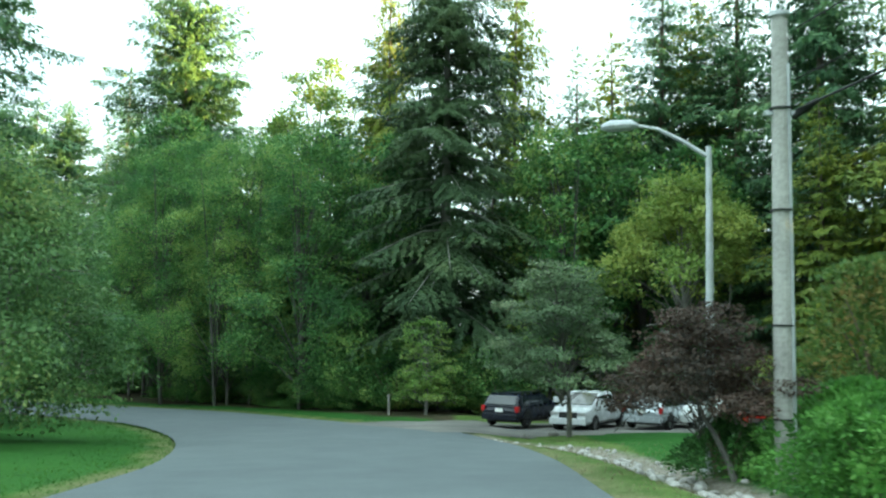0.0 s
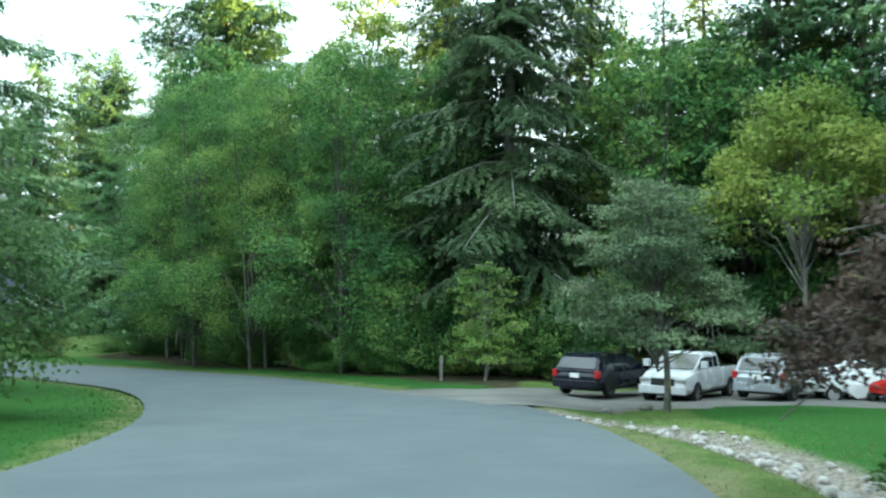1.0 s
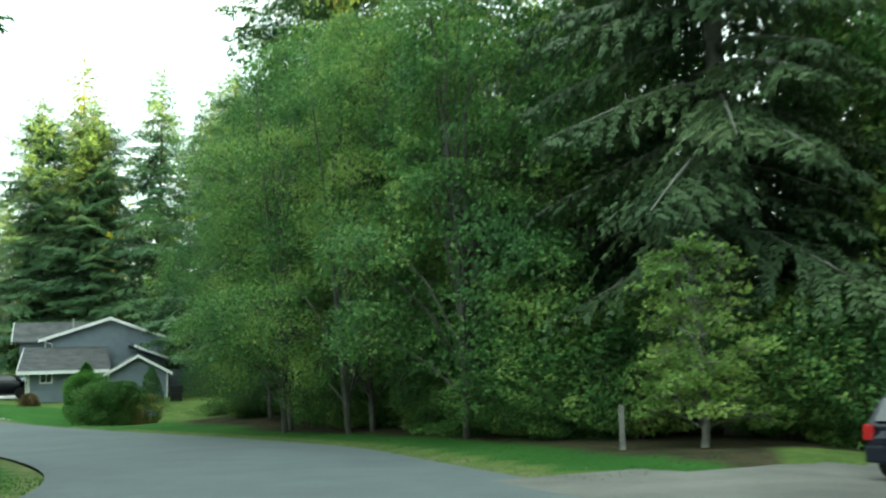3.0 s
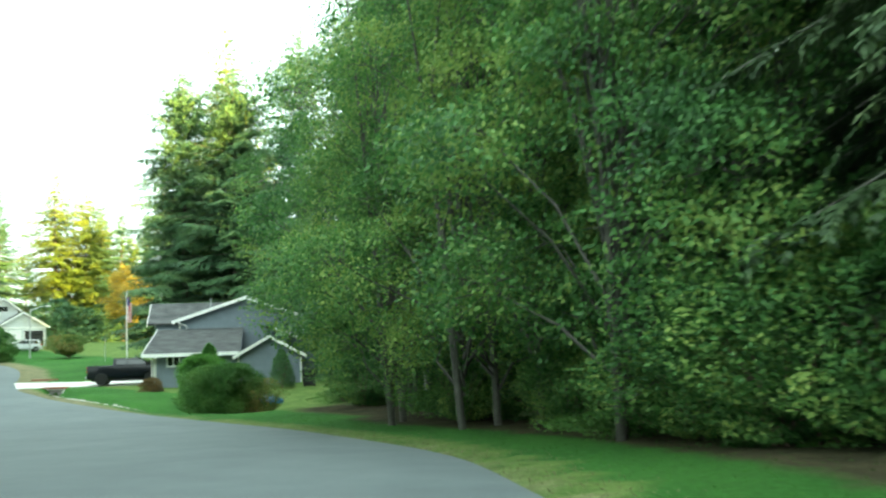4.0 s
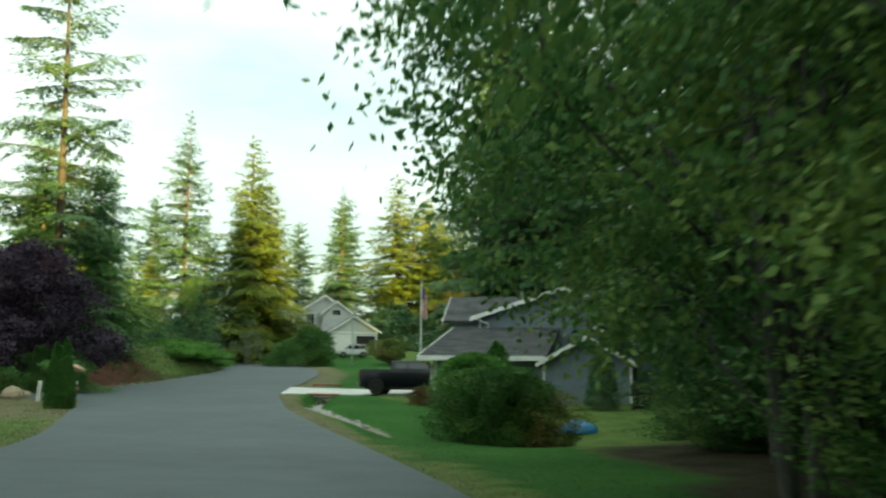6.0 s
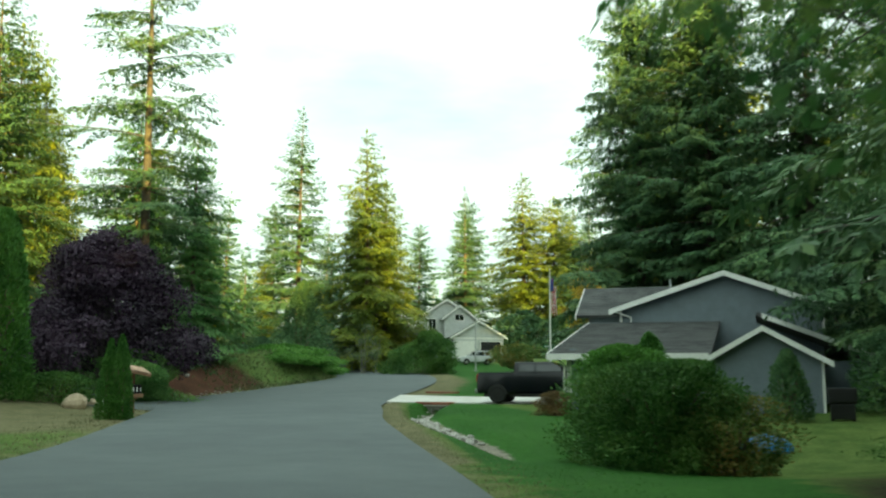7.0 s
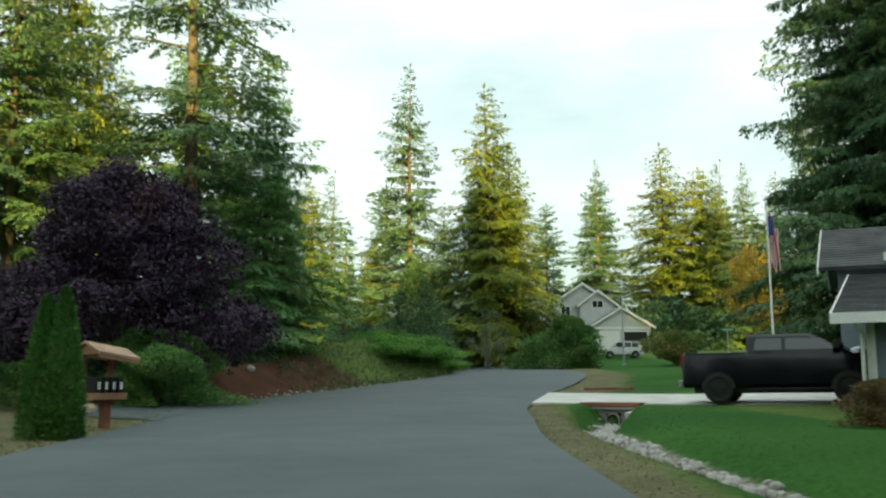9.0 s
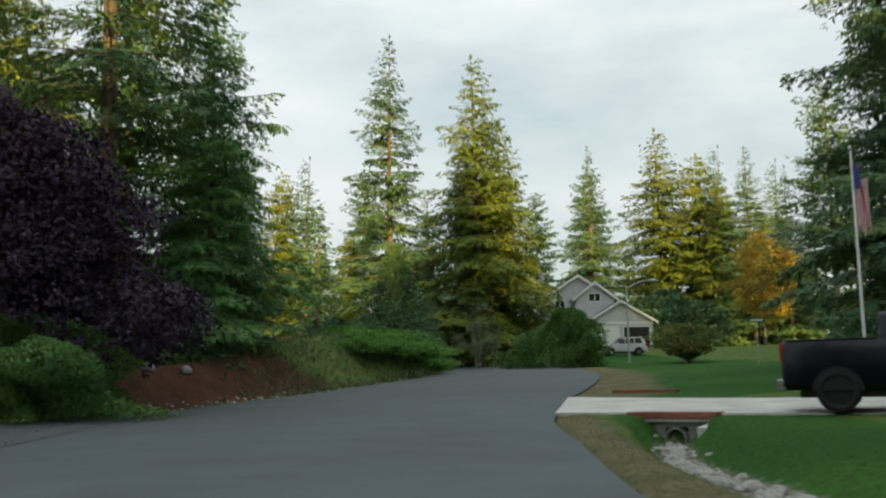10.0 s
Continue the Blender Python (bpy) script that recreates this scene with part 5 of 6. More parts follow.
    barge(h, (-7.63, 15.9, 7.2), (-7.63, 19.1, up - 0.2), 0.26)
    part("vent_pipe", tube_bm([(-2.6, 14.8, 6.5, 0.06), (-2.6, 14.8, 7.5, 0.06)], 8), M["galvanised"], h)
    part("wall", boxes(((-5.54, 18.9, 0), (5.0, 19.05, up))), M["siding"], h)
    return h


def pale_house():
    h = thing("house", "pale grey two-storey house with white garage doors", "house", pose(-124.6, 139.2, 5.2, 0, 0, 62))

    def front(points, y, mat="siding_pale"):
        w = part("wall", gable_wall(points, y), M[mat], h)
        for bm in lap_siding(points, y, 0.2):
            part("board", bm, M[mat], w)
    g = 1.7
    front([(g - 3.4, 0), (g + 3.4, 0), (g + 3.4, 3.0), (g, 4.9), (g - 3.4, 3.0)], 0)
    # right-hand wall, with sunlight painted in as a warm tone
    part("wall", boxes(((g + 3.24, 0.16, 0), (g + 3.4, 9, 3.0))), M["cream"], h)
    part("wall", boxes(((g - 3.4, 0.16, 0), (g - 3.24, 9, 3.0))), M["siding_pale"], h)
    shingled((g - 3.9, -0.4, 2.85), (g - 3.9, 9, 2.85), (g, 9, 5.15), (g, -0.4, 5.15), h)
    shingled((g + 3.9, 9, 2.85), (g + 3.9, -0.4, 2.85), (g, -0.4, 5.15), (g, 9, 5.15), h)
    barge(h, (g - 3.9, -0.43, 2.85), (g, -0.43, 5.15), 0.26)
    barge(h, (g, -0.43, 5.15), (g + 3.9, -0.43, 2.85), 0.26)
    part("trim_band", boxes(((g - 3.45, -0.05, 2.6), (g + 3.45, -0.005, 2.9), 0.01)), M["white"], h)
    # second doorway: dark panels painted for the unlit inside
    for x0, x1, mat in ((g - 3.0, g - 0.3, "white"), (g + 0.3, g + 3.0, "glass")):
        door = part("garage_door", boxes(((x0, -0.06, 0), (x1, -0.01, 2.3), 0.01)), M[mat], h, "garage doorway closed by a dark panel for its unlit inside" if mat == "glass" else "")
        for z in (0.55, 1.1, 1.65, 2.2):
            part("panel", boxes(((x0 + 0.08, -0.075, z - 0.48), (x1 - 0.08, -0.062, z), 0.004)), M["white"] if mat == "white" else M["black_plastic"], door)
        part("door_trim", boxes(((x0 - 0.12, -0.06, 0), (x0 - 0.005, -0.01, 2.45), 0.005), ((x1 + 0.005, -0.06, 0), (x1 + 0.12, -0.01, 2.45), 0.005), ((x0 - 0.12, -0.06, 2.31), (x1 + 0.12, -0.01, 2.45), 0.005)), M["white"], h)
    front([(-5.2, 0), (1.0, 0), (1.0, 6.1), (-2.1, 8.1), (-5.2, 6.1)], 3.5)
    part("wall", boxes(((-5.2, 3.66, 0), (-5.04, 13, 6.1))), M["siding_pale"], h)
    part("wall", boxes(((0.84, 3.66, 0), (1.0, 13, 6.1))), M["siding_pale"], h)
    shingled((-5.7, 3.1, 5.95), (-5.7, 13, 5.95), (-2.1, 13, 8.3), (-2.1, 3.1, 8.3), h)
    shingled((1.5, 13, 5.95), (1.5, 3.1, 5.95), (-2.1, 3.1, 8.3), (-2.1, 13, 8.3), h)
    barge(h, (-5.7, 3.07, 5.95), (-2.1, 3.07, 8.3), 0.26)
    barge(h, (-2.1, 3.07, 8.3), (1.5, 3.07, 5.95), 0.26)
    window(h, -4.6, -3.6, 4.0, 5.5, 3.47, 1)
    front([(-2.6, 3), (1.6, 3), (1.6, 5.6), (-0.5, 7.2), (-2.6, 5.6)], 2.4)
    shingled((-3.0, 2.05, 5.5), (-3.0, 12, 5.5), (-0.5, 12, 7.4), (-0.5, 2.05, 7.4), h)
    shingled((2.0, 12, 5.5), (2.0, 2.05, 5.5), (-0.5, 2.05, 7.4), (-0.5, 12, 7.4), h)
    barge(h, (-3.0, 2.02, 5.5), (-0.5, 2.02, 7.4), 0.26)
    barge(h, (-0.5, 2.02, 7.4), (2.0, 2.02, 5.5), 0.26)
    window(h, -1.1, 0.1, 5.3, 6.1, 2.37, 1)
    shingled((-8.6, 1.6, 2.9), (-3.3, 1.6, 2.9), (-3.3, 3.5, 4.0), (-8.6, 3.5, 4.0), h, "")
    part("wall", boxes(((-8.2, 2.2, 0), (-3.42, 3.4, 2.85))), M["siding_pale"], h)
    return h


grey_house()
pale_house()
shed = thing("house", "small pale roofed building glimpsed through trees", "house", pose(-131, 98.5, 3.2, 0, 0, 40))
part("wall", boxes(((-3, 0, 0), (3, 5, 2.4), 0.02)), M["siding_pale"], shed)
part("roof", prism([(-0.6, 2.35), (5.6, 2.35), (2.5, 3.8)], "x", -3.5, 3.5), M["white"], shed, "pale metal roof")


# ---- vehicles ----
def loft(stations, n_side=0):
    """A body from cross-sections: each is (x, [(half-width, z), ...]) from sill to roof centre."""
    bm = bmesh.new()
    rings = []
    for x, prof in stations:
        left = [bm.verts.new((x, w, z)) for w, z in prof]
        right = [bm.verts.new((x, -w, z)) for w, z in prof[::-1] if w > 1e-4]
        rings.append(left + right)
    for a, b in zip(rings[:-1], rings[1:]):
        for k in range(len(a)):
            j = (k + 1) % len(a)
            bm.faces.new((a[k], a[j], b[j], b[k]))
    bm.faces.new(rings[0][::-1])
    bm.faces.new(rings[-1])
    bmesh.ops.recalc_face_normals(bm, faces=bm.faces[:])
    for f in bm.faces:
        f.smooth = True
    for e in bm.edges:
        e.smooth = e.calc_face_angle(0.0) < 0.5
    return bm


def wheel(parent, x, y, r, width, rim):
    side = 1 if y > 0 else -1
    bm = bmesh.new()
    rings = []
    for yy, rr in ((-0.5, 0.80), (-0.46, 0.94), (-0.3, 1.0), (0.3, 1.0), (0.46, 0.94), (0.5, 0.80), (0.42, 0.66), (-0.42, 0.66)):
        rings.append([bm.verts.new((x + r * rr * math.cos(a), y + yy * width, r + r * rr * math.sin(a))) for a in np.linspace(0, 2 * math.pi, 24, endpoint=False)])
    for p, q in zip(rings, rings[1:] + rings[:1]):
        for k in range(24):
            bm.faces.new((p[k], p[(k + 1) % 24], q[(k + 1) % 24], q[k]))
    bmesh.ops.recalc_face_normals(bm, faces=bm.faces[:])
    w = thing("wheel", "", "")
    w.parent = parent
    part("tyre", bm, M["rubber"], w)
    items = [((x - r * 0.13, y + side * width * 0.2, r - r * 0.13), (x + r * 0.13, y + side * width * 0.46, r + r * 0.13), 0.01)]
    bm = boxes(*items)
    for k in range(6):
        m = Matrix.Translation((x, y, r)) @ Matrix.Rotation(k * math.pi / 3, 4, "Y")
        box(bm, (-r * 0.07, side * width * 0.22 - 0.02, 0), (r * 0.07, side * width * 0.4 + 0.01, r * 0.66), 0, m)
    c = bmesh.ops.create_cone(bm, cap_ends=True, segments=24, radius1=r * 0.67, radius2=r * 0.67, depth=0.03)
    bmesh.ops.transform(bm, matrix=Matrix.Translation((x, y + side * width * 0.12, r)) @ Matrix.Rotation(math.pi / 2, 4, "X"), verts=c["verts"])
    part("rim", bm, M[rim], w)
    return w


def side_glass(parent, pts, half, lean, name="side_window"):
    """A dark pane in the cabin side, on both sides; pts are (x, z); the cabin leans in by lean per metre of height."""
    z0 = min(p[1] for p in pts)
    for s in (1, -1):
        bm = bmesh.new()
        vs = [bm.verts.new((x, s * (half - lean * (z - z0) + 0.012), z)) for x, z in pts]
        f = bm.faces.new(vs)
        ext = bmesh.ops.extrude_face_region(bm, geom=[f])
        bmesh.ops.translate(bm, vec=(0, -s * 0.03, 0), verts=[v for v in ext["geom"] if isinstance(v, bmesh.types.BMVert)])
        bmesh.ops.recalc_face_normals(bm, faces=bm.faces[:])
        part(name, bm, M["glass"], parent)


def cross_glass(parent, x0, z0, w0, x1, z1, w1, name, lift=0.015):
    """Windscreen or rear window between two level lines."""
    bm = bmesh.new()
    d = Vector((x1 - x0, 0, z1 - z0))
    n = Vector((-d.z, 0, d.x)).normalized() * lift
    if n.z < 0:
        n = -n
    q = [bm.verts.new(Vector(p) + n) for p in ((x0, -w0, z0), (x0, w0, z0), (x1, w1, z1), (x1, -w1, z1))]
    f = bm.faces.new(q)
    ext = bmesh.ops.extrude_face_region(bm, geom=[f])
    bmesh.ops.translate(bm, vec=-n * 2, verts=[v for v in ext["geom"] if isinstance(v, bmesh.types.BMVert)])
    bmesh.ops.recalc_face_normals(bm, faces=bm.faces[:])
    return part(name, bm, M["glass"], parent)


def bits(parent, name, mat, *items, label=""):
    for it in items:
        part(name, boxes(it), M[mat], parent, label)


def pickup(label, paint, m, length=5.85, width=2.0, height=1.93, r=0.42, wheelbase=3.75, small=False):
    """Pickup truck heading along +x; the rear bumper stands at x = 0."""
    t = thing("pickup_truck", label, "pickup truck", m)
    L, w, H = length, width / 2, height
    sill, belt = r * 1.05, H * (0.64 if small else 0.71)
    ra = 1.2 * L / 5.85
    fa = ra + wheelbase
    cab0, cab1 = ra + (1.0 if small else 0.85) * L / 5.85, fa - 0.25
    nose = L

    def sec(x, top, half, mid):
        return (x, [(half * 0.90, sill), (half, sill + 0.10), (half, mid), (half * 0.955, top - 0.03), (half * 0.91, top), (0, top + 0.015)])
    body = loft([sec(0.10, belt, w * 0.97, belt - 0.25), sec(0.2, belt + 0.02, w, belt - 0.2), sec(cab0, belt + 0.02, w, belt - 0.2), sec(cab1 + 0.2, belt - 0.01, w, belt - 0.2),
                 sec(cab1 + 0.55, belt - 0.03, w * 0.99, belt - 0.22), sec(nose - 0.35, belt - 0.10, w * 0.96, belt - 0.3), sec(nose - 0.06, belt - 0.16, w * 0.90, belt - 0.35), sec(nose, belt - 0.30, w * 0.86, belt - 0.45)])
    part("body", body, M[paint], t)
    cab = loft([(cab0 + 0.02, [(w * 0.93, belt - 0.05), (w * 0.90, belt + 0.1), (w * 0.80, H - 0.10), (w * 0.72, H - 0.03), (0, H - 0.01)]),
                (cab0 + 0.12, [(w * 0.95, belt - 0.05), (w * 0.92, belt + 0.1), (w * 0.82, H - 0.09), (w * 0.74, H - 0.015), (0, H)]),
                (cab1 - 0.75, [(w * 0.95, belt - 0.05), (w * 0.92, belt + 0.1), (w * 0.82, H - 0.09), (w * 0.74, H - 0.015), (0, H)]),
                (cab1 - 0.35, [(w * 0.95, belt - 0.05), (w * 0.92, belt + 0.06), (w * 0.84, belt + 0.50 * (H - belt)), (w * 0.76, belt + 0.58 * (H - belt)), (0, belt + 0.60 * (H - belt))]),
                (cab1 + 0.35, [(w * 0.94, belt - 0.06), (w * 0.92, belt - 0.03), (w * 0.86, belt + 0.0), (w * 0.8, belt + 0.01), (0, belt + 0.015)])])
    part("cab", cab, M[paint], t)
    lean = w * 0.11 / (H - belt - 0.1)
    mid = cab0 + (cab1 - cab0) * (0.32 if small else 0.42)
    side_glass(t, [(cab0 + 0.22, belt + 0.10), (mid - 0.05, belt + 0.10), (mid - 0.05, H - 0.14), (cab0 + 0.28, H - 0.14)], w * 0.92, lean)
    side_glass(t, [(mid + 0.05, belt + 0.10), (cab1 + 0.02, belt + 0.10), (cab1 - 0.42, H - 0.16), (mid + 0.05, H - 0.14)], w * 0.92, lean)
    cross_glass(t, cab1 + 0.28, belt + 0.08, w * 0.82, cab1 - 0.62, H - 0.06, w * 0.72, "windscreen")
    cross_glass(t, cab0 - 0.0, belt + 0.12, w * 0.78, cab0 + 0.06, H - 0.10, w * 0.70, "rear_window")
    # the body is closed; a black plate stands for the hollow bed
    part("bed", boxes(((0.30, -w * 0.86, belt - 0.02), (cab0 - 0.05, w * 0.86, belt + 0.045), 0.01)), M["black_plastic"], t, "flat dark plate in place of the open load bed")
    for s in (1, -1):
        part("bed_rail", boxes(((0.18, s * w * 0.88 - 0.05, belt), (cab0 - 0.02, s * w * 0.88 + 0.05, belt + 0.05), 0.015)), M[paint], t)
        part("mirror", boxes(((cab1 - 0.12, s * (w + 0.02), belt + 0.10), (cab1 + 0.06, s * (w + 0.02) + s * 0.22 if s > 0 else -(w + 0.02), belt + 0.34), 0.03)) if s > 0 else boxes(((cab1 - 0.12, -(w + 0.24), belt + 0.10), (cab1 + 0.06, -(w + 0.02), belt + 0.34), 0.03)), M["black_plastic"] if not small else M[paint], t)
        part("tail_light", boxes(((0.06, s * w * 0.88 - 0.07, belt - 0.42), (0.19, s * w * 0.88 + 0.09, belt - 0.04), 0.015)), M["lamp_red"], t)
        part("headlight", boxes(((nose - 0.14, s * w * 0.68 - 0.2, belt - 0.36), (nose + 0.0, s * w * 0.68 + 0.17, belt - 0.20), 0.02)), M["glass"] if not small else M["alloy"], t)
        for x in (ra, fa):
            # flat black half disc painted for the shade inside the wheel well
            arch = bmesh.new()
            pts = [(x + r * 1.14 * math.cos(a), r + r * 1.14 * math.sin(a)) for a in np.linspace(0.02, math.pi - 0.02, 14)]
            vs = [arch.verts.new((px_, s * (w + 0.004), pz_)) for px_, pz_ in pts]
            arch.faces.new(vs)
            part("wheel_arch", arch, M["black_plastic"], t)
            wheel(t, x, s * (w - 0.10), r, 0.27, "black_plastic" if not small else "alloy")
    part("rear_bumper", boxes(((-0.02, -w * 0.95, sill + 0.02), (0.14, w * 0.95, sill + 0.22), 0.03)), M["alloy"] if not small else M["white_car"], t, "bright steel bumper")
    part("front_bumper", boxes(((nose - 0.08, -w * 0.92, sill - 0.02), (nose + 0.10, w * 0.92, sill + 0.24), 0.05)), M["black_plastic"] if not small else M["white_car"], t)
    part("grille", boxes(((nose - 0.02, -w * 0.45, belt - 0.44), (nose + 0.03, w * 0.45, belt - 0.2), 0.01)), M["black_plastic"], t)
    part("tailgate", boxes(((0.07, -w * 0.76, sill + 0.2), (0.115, w * 0.76, belt - 0.03), 0.015)), M[paint], t)
    part("running_board", boxes(((cab0 + 0.1, -w - 0.04, sill - 0.06), (cab1 - 0.1, -w + 0.12, sill), 0.02)), M["black_plastic"], t)
    part("underbody", boxes(((0.4, -w * 0.8, r * 0.7), (nose - 0.4, w * 0.8, sill + 0.05))), M["black_plastic"], t)
    return t


def wagon(label, paint, m, length=4.5, width=1.76, height=1.56, r=0.33):
    """Estate car or small SUV heading along +x; the rear bumper stands at x = 0."""
    t = thing("car", label, "car", m)
    L, w, H = length, width / 2, height
    sill, belt = 0.30, H * 0.60
    ra, fa = 0.82, 0.82 + 2.58

    def sec(x, top, half):
        return (x, [(half * 0.88, sill), (half * 0.98, sill + 0.12), (half, belt - 0.25), (half * 0.97, top - 0.04), (half * 0.92, top), (0, top + 0.02)])
    part("body", loft([sec(0.0, belt - 0.16, w * 0.86), sec(0.10, belt - 0.02, w * 0.95), sec(0.4, belt, w), sec(fa - 0.4, belt, w), sec(fa + 0.1, belt - 0.03, w * 0.99), sec(L - 0.35, belt - 0.14, w * 0.94), sec(L - 0.08, belt - 0.26, w * 0.82), sec(L, belt - 0.36, w * 0.72)]), M[paint], t)

    def top(x, z, k):
        return (x, [(w * 0.95, belt - 0.04), (w * 0.93, belt + 0.02 + 0.02 * k), (w * (0.93 - 0.13 * k), z - 0.08 * k), (w * (0.9 - 0.18 * k), z - 0.01), (0, z)])
    part("cabin", loft([top(0.07, belt + 0.02, 0.1), top(0.34, H - 0.10, 0.9), top(0.55, H - 0.02, 1.0), top(1.5, H, 1.0), top(2.3, H - 0.03, 1.0), top(2.6, H - 0.12, 0.9), top(3.35, belt + 0.02, 0.1)]), M[paint], t)
    lean = w * 0.13 / (H - belt - 0.1)
    z0, z1 = belt + 0.05, H - 0.12
    for a, b in ((0.55, 1.15), (1.22, 2.0), (2.07, 2.75)):
        aa, bb = (a - 0.12 if a < 1 else a), (b + 0.32 if b > 2.5 else b)
        side_glass(t, [(aa, z0), (bb, z0), (b - (0.15 if b > 2.5 else 0), z1), (a + (0.05 if a < 1 else 0), z1)], w * 0.93, lean)
    cross_glass(t, 3.25, belt + 0.115, w * 0.80, 2.62, H - 0.11, w * 0.70, "windscreen")
    cross_glass(t, 0.10, belt + 0.08, w * 0.78, 0.33, H - 0.13, w * 0.70, "rear_window", 0.03)
    for s in (1, -1):
        part("tail_light", boxes(((0.0, s * w * 0.88 - 0.08, belt - 0.20), (0.18, s * w * 0.88 + 0.08, belt + 0.04), 0.03)), M["lamp_red"], t)
        part("headlight", boxes(((L - 0.28, s * w * 0.66 - 0.16, belt - 0.36), (L - 0.06, s * w * 0.66 + 0.16, belt - 0.22), 0.03)), M["alloy"], t)
        part("mirror", boxes(((2.72, s * (w + 0.09) - 0.09, belt + 0.04), (2.86, s * (w + 0.09) + 0.09, belt + 0.20), 0.03)), M[paint], t)
        part("roof_rail", tube_bm([(0.6, s * w * 0.72, H - 0.02, 0.018), (0.7, s * w * 0.72, H + 0.05, 0.018), (2.2, s * w * 0.72, H + 0.05, 0.018), (2.35, s * w * 0.72, H - 0.03, 0.018)], 6), M["black_plastic"], t)
        for x in (ra, fa):
            # black half disc in place of the shaded wheel hollow
            arch = bmesh.new()
            arch.faces.new([arch.verts.new((x + r * 1.2 * math.cos(a), s * (w + 0.003), r + r * 1.2 * math.sin(a))) for a in np.linspace(0.0, math.pi, 14)])
            part("wheel_arch", arch, M["black_plastic"], t)
            wheel(t, x, s * (w - 0.09), r, 0.21, "alloy")
    part("rear_bumper", boxes(((-0.06, -w * 0.92, sill), (0.14, w * 0.92, sill + 0.26), 0.04)), M[paint], t)
    part("front_bumper", boxes(((L - 0.16, -w * 0.80, sill), (L + 0.05, w * 0.80, sill + 0.24), 0.05)), M[paint], t)
    part("number_plate", boxes(((-0.075, -0.16, belt - 0.20), (-0.0, 0.16, belt - 0.06), 0.004)), M["white"], t, "plain pale plate")
    part("underbody", boxes(((0.3, -w * 0.8, 0.2), (L - 0.3, w * 0.8, sill + 0.04))), M["black_plastic"], t)
    return t


def car_pose(x, y, heading, lift=0.02):
    return pose(x, y, float(ground_z(x, y)) + lift, 0, 0, heading)


pickup("black crew-cab pickup truck on the concrete driveway", "black_car", car_pose(-58.08, 88.90, 35.9, 0.03), 5.45, 2.0, 1.97, 0.42, 3.5)
wagon("pale silver car parked by the garage", "silver_car", car_pose(-56.58, 94.01, 35.9, 0.04))
wagon("dark navy small SUV parked on the gravel", "navy_car", car_pose(2.3, 40.0, 58), height=1.38)
pickup("white small extended-cab pickup truck on the gravel", "white_car", car_pose(7.5, 43.9, 240), 4.9, 1.72, 1.6, 0.34, 3.1, True)
wagon("silver estate car parked on the gravel", "silver_car", car_pose(8.0, 39.6, 56), height=1.46)
wagon("white SUV parked before the far garage", "white_car", car_pose(-114.6, 135.8, 238), height=1.7)


# ---- small things along the road ----
def stone_bm(rng, sx, sy, sz):
    bm = bmesh.new()
    bmesh.ops.create_icosphere(bm, subdivisions=2, radius=1.0)
    w, ph = rng.normal(size=(5, 3)) * 1.6, rng.uniform(0, 6.28, 5)
    for v in bm.verts:
        k = 1 + 0.10 * sum(math.sin(float(np.dot(w[j], v.co)) + ph[j]) for j in range(5))
        v.co = Vector((v.co.x * sx * k, v.co.y * sy * k, max(v.co.z, -0.55) * sz * k))
    return bm


srng = np.random.default_rng(77)
STONES = []
for k in range(6):
    me = bpy.data.meshes.new("stone")
    b_ = stone_bm(srng, 1, srng.uniform(0.7, 1.0), srng.uniform(0.55, 0.8))
    b_.to_mesh(me)
    b_.free()
    me.materials.append(M["stone"])
    STONES.append(me)


def stones(parent, places, name="stone"):
    for x, y, s in places:
        ob = new(name, STONES[int(srng.integers(6))])
        ob.parent = parent
        ob.matrix_basis = Matrix.LocRotScale((x, y, float(land(np.array([x]), np.array([y]))[0]) + 0.25 * s), Euler((srng.normal() * 0.3, srng.normal() * 0.3, srng.uniform(0, 6.28))), (s, s, s))


bed = thing("ditch_stones", "pale stones lining the ditch below the culvert", "stones")
pts = []
for q in DITCH[DITCH[:, 0] < -43]:
    for _ in range(14):
        u, w = srng.uniform(-0.6, 0.6), srng.normal() * 0.17
        pts.append((q[0] + 0.84 * u + 0.5 * w, q[1] - 0.54 * u + 0.866 * w, srng.uniform(0.05, 0.13)))
stones(bed, pts[:295])
bed2 = thing("ditch_stones", "scattered grey stones in the roadside ditch", "stones")
pts = []
for q in DITCH_NEAR:
    for _ in range(9):
        pts.append((q[0] + srng.normal() * 0.4, q[1] + srng.normal() * 0.4, srng.uniform(0.04, 0.13)))
stones(bed2, pts[:240])
edging = thing("bed_edging", "row of small pale edging stones along the mulch bed", "edging stones")
EDGE = LEFT[(LEFT[:, 0] < -73.5) & (LEFT[:, 0] > -90)]
stones(edging, [(x - 0.35 + srng.normal() * 0.05, y - 0.3 + srng.normal() * 0.05, srng.uniform(0.04, 0.09)) for x, y in np.repeat(EDGE, 4, 0) + srng.normal(size=(len(EDGE) * 4, 2)) * 0.22][:120])


def boulder(label, x, y, s, mat="stone"):
    ob = part("boulder", stone_bm(srng, s, s * 0.8, s * 0.75), M[mat], None, "", on_land(x, y, srng.uniform(0, 360), 0.3 * s))
    tagged(ob, label, "boulder")


boulder("tan boulder on the garden edge", -66.2, 71.9, 0.55, "tan_roof")
boulder("flat tan boulder in the garden", -68.2, 73.2, 0.4, "tan_roof")
boulder("rounded white rock on the mulch bank", -79.6, 82.4, 0.24)
boulder("grey rock at the foot of the bank", -78.6, 80.8, 0.3)
boulder("mossy rock beside the gravel driveway", 4.0, 35.0, 0.18, "bark_grey")
